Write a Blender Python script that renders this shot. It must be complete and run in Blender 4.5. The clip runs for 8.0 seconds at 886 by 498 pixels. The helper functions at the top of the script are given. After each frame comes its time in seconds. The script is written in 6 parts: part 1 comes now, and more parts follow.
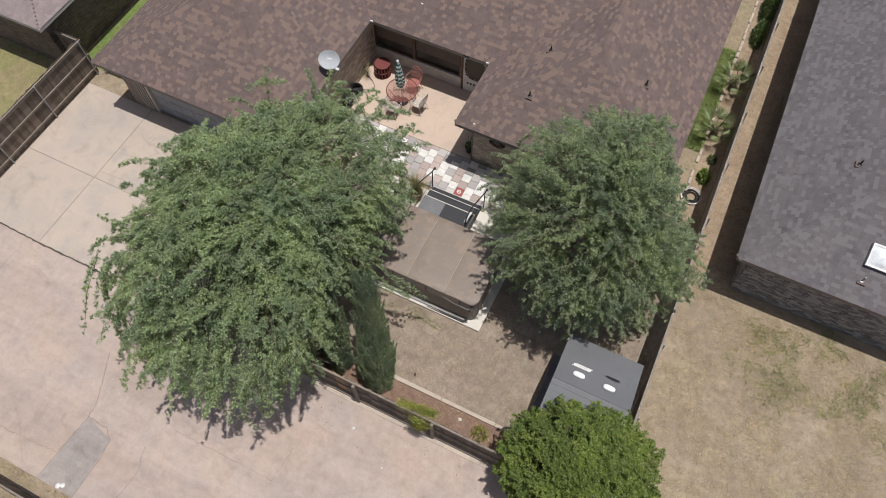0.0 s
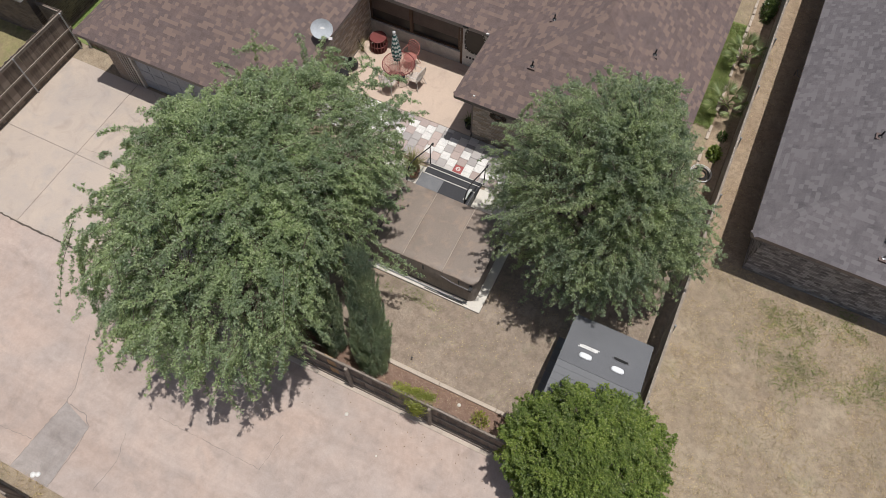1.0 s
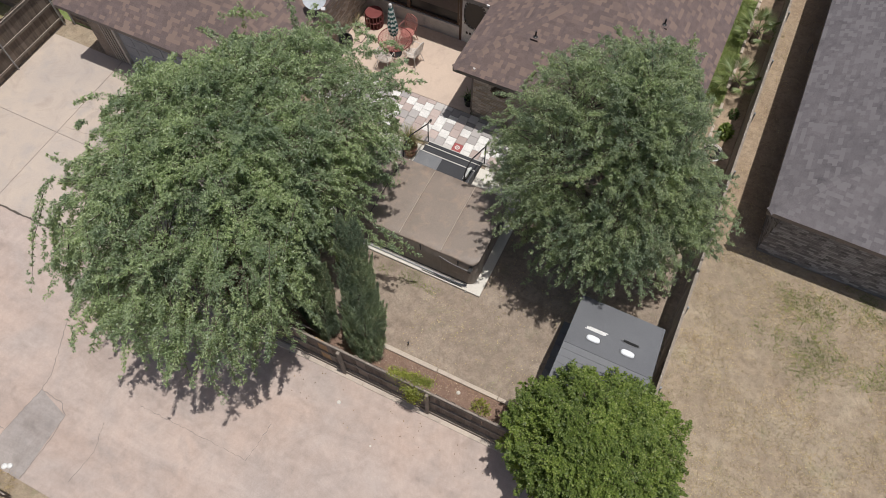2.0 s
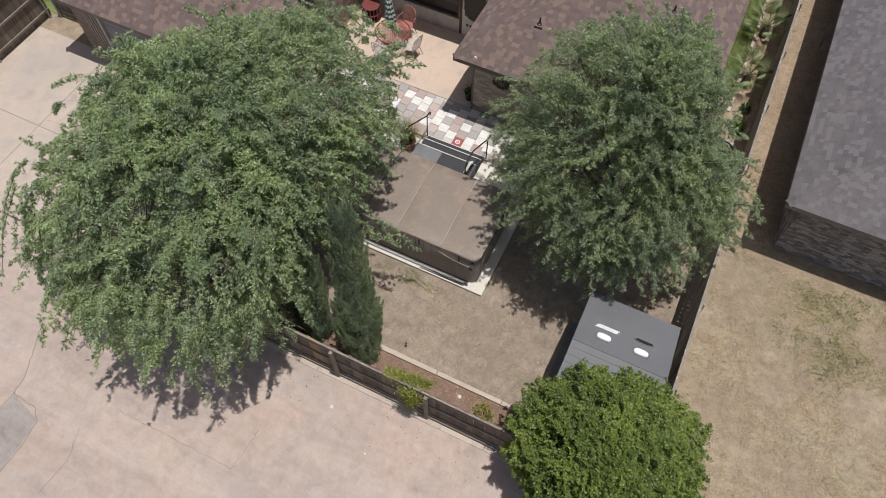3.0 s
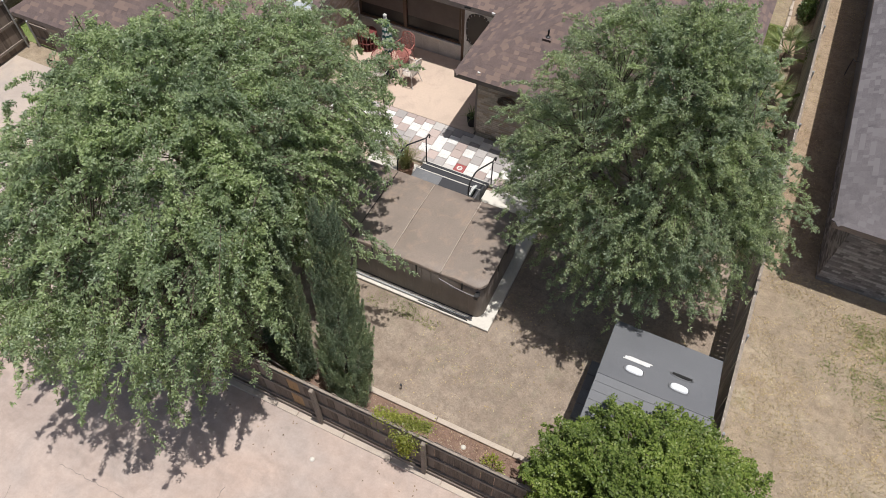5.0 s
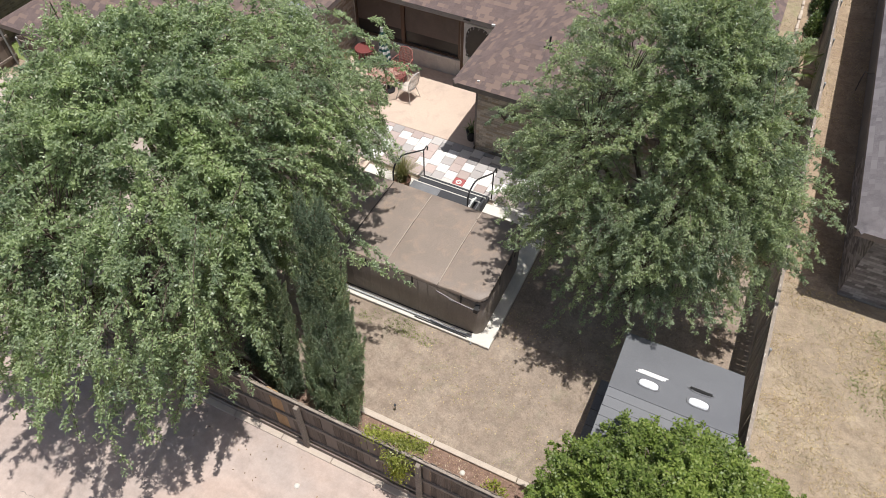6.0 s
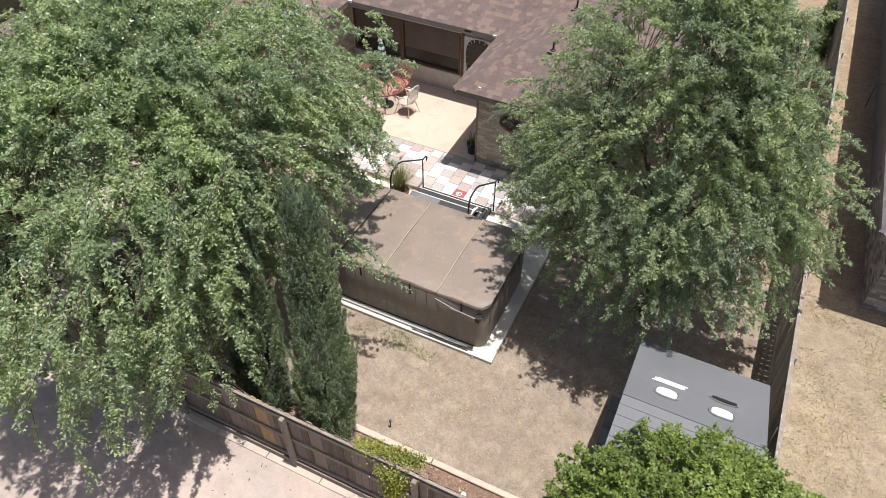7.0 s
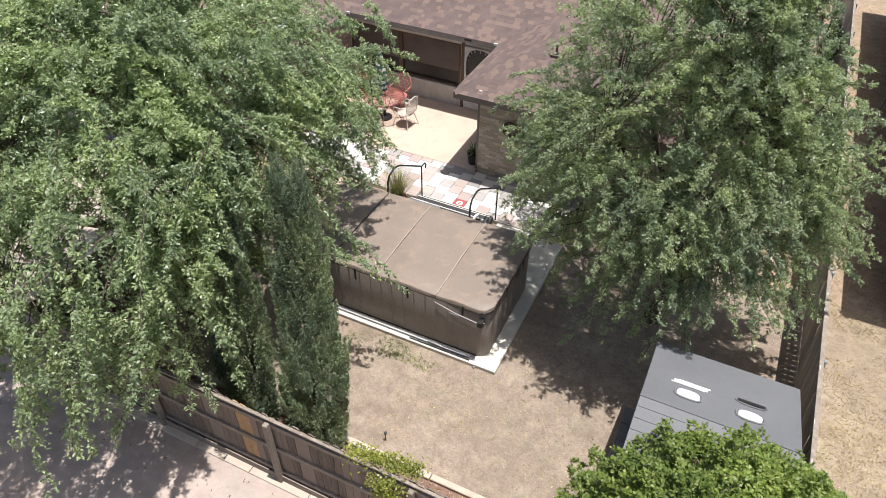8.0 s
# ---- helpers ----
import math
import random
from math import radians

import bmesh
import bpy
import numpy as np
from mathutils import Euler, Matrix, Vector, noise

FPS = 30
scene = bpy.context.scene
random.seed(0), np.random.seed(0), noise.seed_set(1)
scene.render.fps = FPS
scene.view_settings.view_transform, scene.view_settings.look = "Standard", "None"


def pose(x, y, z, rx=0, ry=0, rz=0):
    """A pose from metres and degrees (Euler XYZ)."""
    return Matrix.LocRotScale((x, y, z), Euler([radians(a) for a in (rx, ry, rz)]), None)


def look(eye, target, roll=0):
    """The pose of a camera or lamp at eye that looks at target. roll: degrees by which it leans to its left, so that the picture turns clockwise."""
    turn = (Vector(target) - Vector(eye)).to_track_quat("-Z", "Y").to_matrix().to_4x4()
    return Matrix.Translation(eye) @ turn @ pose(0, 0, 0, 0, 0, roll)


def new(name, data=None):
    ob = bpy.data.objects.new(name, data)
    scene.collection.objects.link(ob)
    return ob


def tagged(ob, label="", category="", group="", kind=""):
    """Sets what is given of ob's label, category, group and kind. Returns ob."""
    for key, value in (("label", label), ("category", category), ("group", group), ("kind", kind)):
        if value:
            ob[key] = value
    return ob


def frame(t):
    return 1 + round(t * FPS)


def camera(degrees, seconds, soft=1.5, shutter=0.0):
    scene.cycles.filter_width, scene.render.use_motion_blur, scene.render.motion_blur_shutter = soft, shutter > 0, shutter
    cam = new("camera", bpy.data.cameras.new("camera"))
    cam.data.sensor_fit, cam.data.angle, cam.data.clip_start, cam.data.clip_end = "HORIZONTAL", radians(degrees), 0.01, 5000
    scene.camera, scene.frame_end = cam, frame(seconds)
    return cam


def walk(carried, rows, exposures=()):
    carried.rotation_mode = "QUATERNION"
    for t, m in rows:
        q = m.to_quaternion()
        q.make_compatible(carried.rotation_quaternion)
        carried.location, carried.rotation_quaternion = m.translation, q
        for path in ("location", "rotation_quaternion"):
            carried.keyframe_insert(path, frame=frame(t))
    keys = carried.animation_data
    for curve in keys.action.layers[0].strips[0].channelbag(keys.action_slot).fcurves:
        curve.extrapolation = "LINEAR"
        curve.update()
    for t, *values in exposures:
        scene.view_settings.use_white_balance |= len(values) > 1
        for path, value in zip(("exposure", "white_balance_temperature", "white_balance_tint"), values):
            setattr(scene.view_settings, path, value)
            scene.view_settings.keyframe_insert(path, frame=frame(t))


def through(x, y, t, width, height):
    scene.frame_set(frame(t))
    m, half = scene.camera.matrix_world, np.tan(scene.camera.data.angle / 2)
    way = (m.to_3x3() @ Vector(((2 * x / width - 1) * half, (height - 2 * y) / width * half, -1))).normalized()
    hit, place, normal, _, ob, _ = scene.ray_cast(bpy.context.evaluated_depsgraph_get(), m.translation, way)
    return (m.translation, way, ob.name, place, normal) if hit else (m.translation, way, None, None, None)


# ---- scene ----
cam = camera(65.40, 8.0, soft=0.6)
PATH = [
    (0.0, 0.099, 0.142, 21.513, 27.605, -0.048, 25.882),
    (0.5, 0.126, 0.101, 20.813, 27.662, -0.084, 25.820),
    (1.0, 0.168, 0.028, 20.164, 27.705, -0.164, 25.850),
    (1.5, 0.215, -0.019, 19.498, 27.812, -0.163, 25.835),
    (2.0, 0.239, -0.061, 18.819, 28.050, -0.229, 25.818),
    (3.5, 0.189, -0.176, 16.846, 31.234, -0.499, 25.729),
    (4.0, 0.160, -0.172, 16.152, 33.031, -0.516, 25.717),
    (4.5, 0.176, -0.153, 15.504, 34.755, -0.460, 25.721),
    (6.0, 0.328, -0.125, 13.553, 40.416, -0.248, 25.811),
    (6.5, 0.358, -0.152, 12.933, 42.386, -0.264, 25.875),
    (7.0, 0.373, -0.194, 12.279, 44.414, -0.322, 25.863),
    (7.5, 0.402, -0.218, 11.624, 46.425, -0.336, 25.875),
    (8.0, 0.372, -0.230, 10.997, 48.361, -0.450, 25.834),
]
walk(cam, [(t, pose(x, y, z, rx, ry, rz)) for t, x, y, z, rx, ry, rz in PATH],
     [(0.0, 0.03), (2.0, 0.04), (4.0, 0.12), (5.0, 0.30), (6.0, 0.53), (8.0, 0.84)])

# ---- light ----
SUN_TO = Vector((0.132, 0.004, 1.0)).normalized()
world = bpy.data.worlds.new("sky")
scene.world = world
world.use_nodes = True
wn = world.node_tree
sky = wn.nodes.new("ShaderNodeTexSky")
sky.sky_type = "NISHITA"
sky.sun_disc = False
sky.sun_elevation = math.asin(SUN_TO.z)
sky.sun_rotation = math.atan2(SUN_TO.x, SUN_TO.y)
sky.air_density, sky.dust_density = 0.9, 2.6
wn.nodes["Background"].inputs["Strength"].default_value = 0.083
wn.links.new(sky.outputs[0], wn.nodes["Background"].inputs["Color"])
sun_data = bpy.data.lights.new("sun", "SUN")
sun_data.energy, sun_data.angle, sun_data.color = 3.92, radians(0.53), (1.0, 0.985, 0.965)
sun = new("sun", sun_data)
sun.matrix_world = look((0, 0, 60), Vector((0, 0, 60)) - SUN_TO)

# ---- mesh helpers ----


class Geo:
    """Collects vertices and faces of one mesh, in world coordinates."""

    def __init__(self):
        self.v, self.f = [], []

    def add(self, verts, faces):
        n = len(self.v)
        self.v += [tuple(p) for p in verts]
        self.f += [tuple(i + n for i in face) for face in faces]
        return self

    def box(self, x0, x1, y0, y1, z0, z1):
        v = [(x, y, z) for z in (z0, z1) for y in (y0, y1) for x in (x0, x1)]
        return self.add(v, [(0, 2, 3, 1), (4, 5, 7, 6), (0, 1, 5, 4), (1, 3, 7, 5), (3, 2, 6, 7), (2, 0, 4, 6)])

    def slab(self, x0, x1, y0, y1, z0, z1, b=0.01):
        """A box whose top edges are chamfered."""
        v = [(x, y, z0) for y in (y0, y1) for x in (x0, x1)]
        v += [(x, y, z1 - b) for y in (y0, y1) for x in (x0, x1)]
        v += [(x, y, z1) for y in (y0 + b, y1 - b) for x in (x0 + b, x1 - b)]
        f = [(0, 2, 3, 1), (8, 9, 11, 10)]
        for k in (0, 4):
            f += [(k, k + 1, k + 5, k + 4), (k + 1, k + 3, k + 7, k + 5), (k + 3, k + 2, k + 6, k + 7), (k + 2, k, k + 4, k + 6)]
        return self.add(v, f)

    def prism(self, poly, z0, z1):
        n = len(poly)
        v = [(x, y, z0) for x, y in poly] + [(x, y, z1) for x, y in poly]
        return self.add(v, [tuple(range(n - 1, -1, -1)), tuple(range(n, 2 * n))] + [(i, (i + 1) % n, n + (i + 1) % n, n + i) for i in range(n)])

    def tube(self, path, r, n=8, closed=False):
        """A pipe along the points of path; r is one radius or one for each point."""
        path = [Vector(p) for p in path]
        m, rings = len(path), []
        rr = [r] * m if isinstance(r, (int, float)) else r
        side = None
        for i, p in enumerate(path):
            if closed:
                d = path[(i + 1) % m] - path[i - 1]
            else:
                d = path[min(i + 1, m - 1)] - path[max(i - 1, 0)]
            d.normalize()
            if side is None:
                side = d.orthogonal().normalized()
            side = (side - d * side.dot(d)).normalized()
            up = d.cross(side)
            rings.append([p + (side * math.cos(a) + up * math.sin(a)) * rr[i] for a in (2 * math.pi * k / n for k in range(n))])
        v = [q for ring in rings for q in ring]
        f = [(i * n + k, i * n + (k + 1) % n, (i + 1) * n + (k + 1) % n, (i + 1) * n + k) for i in range(m - 1) for k in range(n)]
        if closed:
            f += [((m - 1) * n + k, (m - 1) * n + (k + 1) % n, (k + 1) % n, k) for k in range(n)]
        else:
            f += [tuple(range(n - 1, -1, -1)), tuple(range((m - 1) * n, m * n))]
        return self.add(v, f)

    def lathe(self, profile, at, n=20):
        """Turns (radius, height) points about the upright axis through at."""
        x, y, z = at
        v = [(x + r * math.cos(2 * math.pi * k / n), y + r * math.sin(2 * math.pi * k / n), z + h) for r, h in profile for k in range(n)]
        m = len(profile)
        f = [(i * n + k, i * n + (k + 1) % n, (i + 1) * n + (k + 1) % n, (i + 1) * n + k) for i in range(m - 1) for k in range(n)]
        f += [tuple(range(n - 1, -1, -1)), tuple(range((m - 1) * n, m * n))]
        return self.add(v, f)

    def turned(self, m, start=0):
        """Moves all the vertices from start on by the matrix m."""
        self.v[start:] = [tuple(m @ Vector(p)) for p in self.v[start:]]
        return self

    def mesh(self, name, smooth=0):
        me = bpy.data.meshes.new(name)
        me.from_pydata(self.v, [], self.f)
        me.update()
        if smooth:
            me.shade_smooth()
            me.set_sharp_from_angle(angle=radians(smooth))
        return me


def quads(name, corners):
    """A mesh of loose four-cornered faces from an array (n, 4, 3)."""
    n = len(corners)
    me = bpy.data.meshes.new(name)
    me.vertices.add(4 * n)
    me.vertices.foreach_set("co", np.ascontiguousarray(corners, dtype=np.float32).ravel())
    me.loops.add(4 * n)
    me.loops.foreach_set("vertex_index", np.arange(4 * n, dtype=np.int32))
    me.polygons.add(n)
    me.polygons.foreach_set("loop_start", np.arange(0, 4 * n, 4, dtype=np.int32))
    me.update(calc_edges=True)
    return me


def thing(name, at, label, category, group="", kind=""):
    ob = new(name)
    ob.empty_display_size = 0.2
    ob.location = at
    return tagged(ob, label, category, group, kind)


def origin_of(ob):
    p = Vector((0, 0, 0))
    while ob:
        p += ob.location
        ob = ob.parent
    return p


def part(name, geo, material, parent, label="", smooth=0):
    """Links a Geo or a mesh, built in world coordinates, as one mesh object under a thing or a part."""
    me = geo.mesh(name, smooth) if isinstance(geo, Geo) else geo
    if not me.materials:
        me.materials.append(material)
    ob = new(name, me)
    ob.parent = parent
    ob.location = -origin_of(parent)
    if label:
        ob["label"] = label
    return ob


def piece(name, me, parent, at, turn=0.0, tilt=(0.0, 0.0)):
    """One of many alike parts that share a mesh built round its own origin."""
    ob = new(name, me)
    ob.parent = parent
    ob.location = Vector(at) - origin_of(parent)
    ob.rotation_euler = (tilt[0], tilt[1], turn)
    return ob


def solid(name, geo, material, label, category, group="", kind="", smooth=0):
    """A thing that is one mesh."""
    me = geo.mesh(name, smooth) if isinstance(geo, Geo) else geo
    me.materials.append(material)
    return tagged(new(name, me), label, category, group, kind)


def bevelled(x0, x1, y0, y1, z0, z1, b, seg=2, corner=0.0):
    """A box mesh with rounded edges; corner rounds the upright edges more."""
    bm = bmesh.new()
    bmesh.ops.create_cube(bm, size=1)
    for v in bm.verts:
        v.co = Vector(((x0 + x1) / 2 + v.co.x * (x1 - x0), (y0 + y1) / 2 + v.co.y * (y1 - y0), (z0 + z1) / 2 + v.co.z * (z1 - z0)))
    if corner:
        up = [e for e in bm.edges if abs(e.verts[0].co.z - e.verts[1].co.z) > 1e-4]
        bmesh.ops.bevel(bm, geom=up, offset=corner, segments=6, profile=0.5, affect="EDGES")
        rim = [e for e in bm.edges if abs(e.verts[0].co.z - e.verts[1].co.z) < 1e-5 and len(e.link_faces) == 2 and abs(e.link_faces[0].normal.z - e.link_faces[1].normal.z) > 0.5]
        bmesh.ops.bevel(bm, geom=rim, offset=b, segments=seg, profile=0.5, affect="EDGES")
    else:
        bmesh.ops.bevel(bm, geom=bm.edges[:], offset=b, segments=seg, profile=0.5, affect="EDGES")
    me = bpy.data.meshes.new("rounded_box")
    bm.to_mesh(me)
    bm.free()
    me.shade_smooth()
    me.set_sharp_from_angle(angle=radians(40))
    return me


# ---- materials ----


def nodes_of(name):
    m = bpy.data.materials.new(name)
    m.use_nodes = True
    return m, m.node_tree, m.node_tree.nodes["Principled BSDF"]


def node(tree, kind, **values):
    n = tree.nodes.new(kind)
    for key, value in values.items():
        n.inputs[key.replace("_", " ")].default_value = value
    return n


def mix(tree, a, b, fac, blend="MIX"):
    """Mixes two colours (values or sockets) by a factor (value or socket); returns the colour socket."""
    n = tree.nodes.new("ShaderNodeMix")
    n.data_type, n.blend_type = "RGBA", blend
    for socket, value in ((n.inputs[6], a), (n.inputs[7], b), (n.inputs[0], fac)):
        if isinstance(value, bpy.types.NodeSocket):
            tree.links.new(value, socket)
        elif isinstance(value, tuple):
            socket.default_value = (*value[:3], 1)
        else:
            socket.default_value = value
    return n.outputs[2]


def ramp(tree, source, lo, hi):
    n = tree.nodes.new("ShaderNodeMapRange")
    n.inputs[1].default_value, n.inputs[2].default_value = lo, hi
    tree.links.new(source, n.inputs[0])
    return n.outputs[0]


def place(tree, local, stretch):
    src = tree.nodes.new("ShaderNodeTexCoord").outputs["Object"] if local else tree.nodes.new("ShaderNodeNewGeometry").outputs["Position"]
    if local:
        info = tree.nodes.new("ShaderNodeObjectInfo")
        off = tree.nodes.new("ShaderNodeVectorMath")
        off.operation = "SCALE"
        off.inputs[0].default_value = (37.0, 19.0, 53.0)
        tree.links.new(info.outputs["Random"], off.inputs["Scale"])
        add = tree.nodes.new("ShaderNodeVectorMath")
        tree.links.new(src, add.inputs[0])
        tree.links.new(off.outputs[0], add.inputs[1])
        src = add.outputs[0]
    mp = tree.nodes.new("ShaderNodeMapping")
    mp.inputs["Scale"].default_value = stretch
    tree.links.new(src, mp.inputs["Vector"])
    return mp.outputs[0]


def noise_at(tree, where, scale, detail=4.0, rough=0.55, distort=0.0):
    n = node(tree, "ShaderNodeTexNoise", Scale=scale, Detail=detail, Roughness=rough, Distortion=distort)
    tree.links.new(where, n.inputs["Vector"])
    return n.outputs["Fac"]


def surface(name, c1, c2, c3=None, big=0.6, fine=25.0, rough=0.85, bump=0.3, depth=0.01, local=False, stretch=(1, 1, 1), metallic=0.0, spread=0.0, island=0.0, tint=None, spots=(0.52, 0.7), gloss=0.3, grainy=0.75):
    """A worn surface: c1 to c2 by broad noise, c3 in patches, fine grain, and a tint from object to object or island to island."""
    m, tree, bsdf = nodes_of(name)
    where = place(tree, local, stretch)
    broad = noise_at(tree, where, big, 5.0, 0.6, 0.4)
    grain = noise_at(tree, where, fine, 6.0, 0.65)
    col = mix(tree, c1, c2, ramp(tree, broad, 0.35, 0.65))
    if c3:
        patch = noise_at(tree, where, big * 2.7, 7.0, 0.68, 0.6)
        col = mix(tree, col, c3, ramp(tree, patch, *spots))
    col = mix(tree, col, mix(tree, (0.62, 0.62, 0.62), (1.22, 1.22, 1.22), ramp(tree, grain, 0.3, 0.7)), grainy, "MULTIPLY")
    if spread or island:
        rnd = tree.nodes.new("ShaderNodeObjectInfo").outputs["Random"] if spread else tree.nodes.new("ShaderNodeNewGeometry").outputs["Random Per Island"]
        s = spread or island
        dark, light = (1 - s,) * 3, (1 + s * 0.8,) * 3
        col = mix(tree, col, mix(tree, dark, light, rnd), 1.0, "MULTIPLY")
        if tint:
            wn2 = tree.nodes.new("ShaderNodeTexWhiteNoise")
            wn2.noise_dimensions = "1D"
            tree.links.new(rnd, wn2.inputs["W"])
            col = mix(tree, col, tint, ramp(tree, wn2.outputs["Value"], 0.62, 0.8))
    tree.links.new(col, bsdf.inputs["Base Color"])
    rg = ramp(tree, grain, 0.2, 0.8)
    rm = tree.nodes.new("ShaderNodeMapRange")
    rm.inputs[3].default_value, rm.inputs[4].default_value = max(0.05, rough - 0.12), min(1.0, rough + 0.1)
    tree.links.new(rg, rm.inputs[0])
    tree.links.new(rm.outputs[0], bsdf.inputs["Roughness"])
    bsdf.inputs["Metallic"].default_value = metallic
    bsdf.inputs["Specular IOR Level"].default_value = gloss
    if bump:
        b = node(tree, "ShaderNodeBump", Strength=bump, Distance=depth)
        tree.links.new(grain, b.inputs["Height"])
        tree.links.new(b.outputs[0], bsdf.inputs["Normal"])
    return m


def concrete(name, c1, c2, c3, local=False, cracks=0.0, spread=0.0, streaks=0.0):
    """Poured concrete with stains, pitting and, where asked, thin wandering cracks."""
    m = surface(name, c1, c2, c3, big=0.45, fine=26.0, rough=0.88, bump=0.2, depth=0.004, local=local, spread=spread, spots=(0.5, 0.78), grainy=0.22)
    tree = m.node_tree
    bsdf = tree.nodes["Principled BSDF"]
    col = bsdf.inputs["Base Color"].links[0].from_socket
    where = place(tree, False, (1, 1, 1))
    dirt = noise_at(tree, where, 0.8, 9.0, 0.72, 1.5)
    col = mix(tree, col, (0.17, 0.135, 0.115), mix(tree, (0, 0, 0), (0.40, 0.40, 0.40), ramp(tree, dirt, 0.52, 0.78)))
    if streaks:
        run = noise_at(tree, place(tree, False, (0.12, 1.0, 1.0)), 0.9, 7.0, 0.66, 0.4)
        col = mix(tree, col, mix(tree, (0.72, 0.69, 0.67), (1.12, 1.10, 1.08), ramp(tree, run, 0.36, 0.62)), streaks, "MULTIPLY")
        blot = noise_at(tree, where, 3.2, 9.0, 0.78)
        col = mix(tree, col, mix(tree, (0.74, 0.73, 0.72), (1.1, 1.1, 1.1), ramp(tree, blot, 0.34, 0.6)), streaks, "MULTIPLY")
    speck = noise_at(tree, where, 60.0, 3.0, 0.6)
    col = mix(tree, col, (0.75, 0.75, 0.75), ramp(tree, speck, 0.62, 0.95), "MULTIPLY")
    if cracks:
        warp = noise_at(tree, where, 1.4, 6.0, 0.6)
        shift = tree.nodes.new("ShaderNodeVectorMath")
        shift.operation = "MULTIPLY_ADD"
        tree.links.new(warp, shift.inputs[0])
        shift.inputs[1].default_value = (1.1, 1.1, 0)
        tree.links.new(where, shift.inputs[2])
        vor = tree.nodes.new("ShaderNodeTexVoronoi")
        vor.feature = "DISTANCE_TO_EDGE"
        vor.inputs["Scale"].default_value = 0.33
        tree.links.new(shift.outputs[0], vor.inputs["Vector"])
        line = ramp(tree, vor.outputs["Distance"], 0.006, 0.0022)
        keep = ramp(tree, noise_at(tree, where, 0.5, 2.0), 0.52, 0.62)
        both = tree.nodes.new("ShaderNodeMath")
        both.operation = "MULTIPLY"
        tree.links.new(line, both.inputs[0])
        tree.links.new(keep, both.inputs[1])
        soft = tree.nodes.new("ShaderNodeMath")
        soft.operation = "MULTIPLY"
        soft.inputs[1].default_value = cracks
        tree.links.new(both.outputs[0], soft.inputs[0])
        col = mix(tree, col, (0.13, 0.11, 0.10), soft.outputs[0])
    tree.links.new(col, bsdf.inputs["Base Color"])
    return m


def foliage(name, dark, light, pale, through=0.3, gloss=0.35, old=None):
    """Leaves: tint from leaf to leaf, light let through the blade."""
    m, tree, bsdf = nodes_of(name)
    geo = tree.nodes.new("ShaderNodeNewGeometry")
    col = mix(tree, dark, light, geo.outputs["Random Per Island"])
    wn2 = tree.nodes.new("ShaderNodeTexWhiteNoise")
    wn2.noise_dimensions = "1D"
    tree.links.new(geo.outputs["Random Per Island"], wn2.inputs["W"])
    col = mix(tree, col, pale, ramp(tree, wn2.outputs["Value"], 0.72, 1.0))
    if old:
        col = mix(tree, col, old, ramp(tree, wn2.outputs["Value"], 0.06, 0.03))
    clump = noise_at(tree, geo.outputs["Position"], 1.1, 2.0)
    col = mix(tree, col, mix(tree, (0.75, 0.78, 0.78), (1.2, 1.18, 1.0), ramp(tree, clump, 0.35, 0.65)), 1.0, "MULTIPLY")
    tree.links.new(col, bsdf.inputs["Base Color"])
    bsdf.inputs["Roughness"].default_value = 0.38
    bsdf.inputs["Specular IOR Level"].default_value = gloss
    tr = tree.nodes.new("ShaderNodeBsdfTranslucent")
    tree.links.new(mix(tree, col, (1.2, 1.25, 0.82), 1.0, "MULTIPLY"), tr.inputs["Color"])
    ms = tree.nodes.new("ShaderNodeMixShader")
    ms.inputs[0].default_value = through
    tree.links.new(bsdf.outputs[0], ms.inputs[1])
    tree.links.new(tr.outputs[0], ms.inputs[2])
    tree.links.new(ms.outputs[0], tree.nodes["Material Output"].inputs["Surface"])
    return m


def lawn(name, soil, straw, green, amount, speck=0.7):
    """Bare soil, dry thatch and green patches."""
    m, tree, bsdf = nodes_of(name)
    where = place(tree, False, (1, 1, 1))
    a = noise_at(tree, where, 0.7, 10.0, 0.8)
    b = noise_at(tree, where, 5.0, 10.0, 0.82)
    c = noise_at(tree, where, 30.0, 5.0, 0.75)
    d = noise_at(tree, where, 0.9, 9.0, 0.8, 0.6)
    col = mix(tree, soil, straw, ramp(tree, a, 0.40, 0.60))
    worn = noise_at(tree, where, 0.28, 4.0, 0.6, 0.8)
    col = mix(tree, col, tuple(0.45 * p_ + 0.45 * q_ for p_, q_ in zip(soil, straw)), ramp(tree, worn, 0.48, 0.66))
    blotch = noise_at(tree, where, 2.6, 8.0, 0.75, 0.5)
    col = mix(tree, col, mix(tree, (0.74, 0.74, 0.75), (1.14, 1.14, 1.12), ramp(tree, blotch, 0.36, 0.64)), 0.75, "MULTIPLY")
    col = mix(tree, col, tuple((1 - 0.6 * speck) * s for s in soil), ramp(tree, b, 0.48, 0.72))
    col = mix(tree, col, green, ramp(tree, d, 0.72 - amount, 0.95 - amount))
    col = mix(tree, col, mix(tree, (0.55, 0.55, 0.55), (1.3, 1.3, 1.3), ramp(tree, c, 0.28, 0.72)), speck, "MULTIPLY")
    tree.links.new(col, bsdf.inputs["Base Color"])
    bsdf.inputs["Roughness"].default_value = 0.95
    bsdf.inputs["Specular IOR Level"].default_value = 0.1
    bp = node(tree, "ShaderNodeBump", Strength=0.7, Distance=0.03)
    tree.links.new(mix(tree, b, c, 0.5), bp.inputs["Height"])
    tree.links.new(bp.outputs[0], bsdf.inputs["Normal"])
    return m


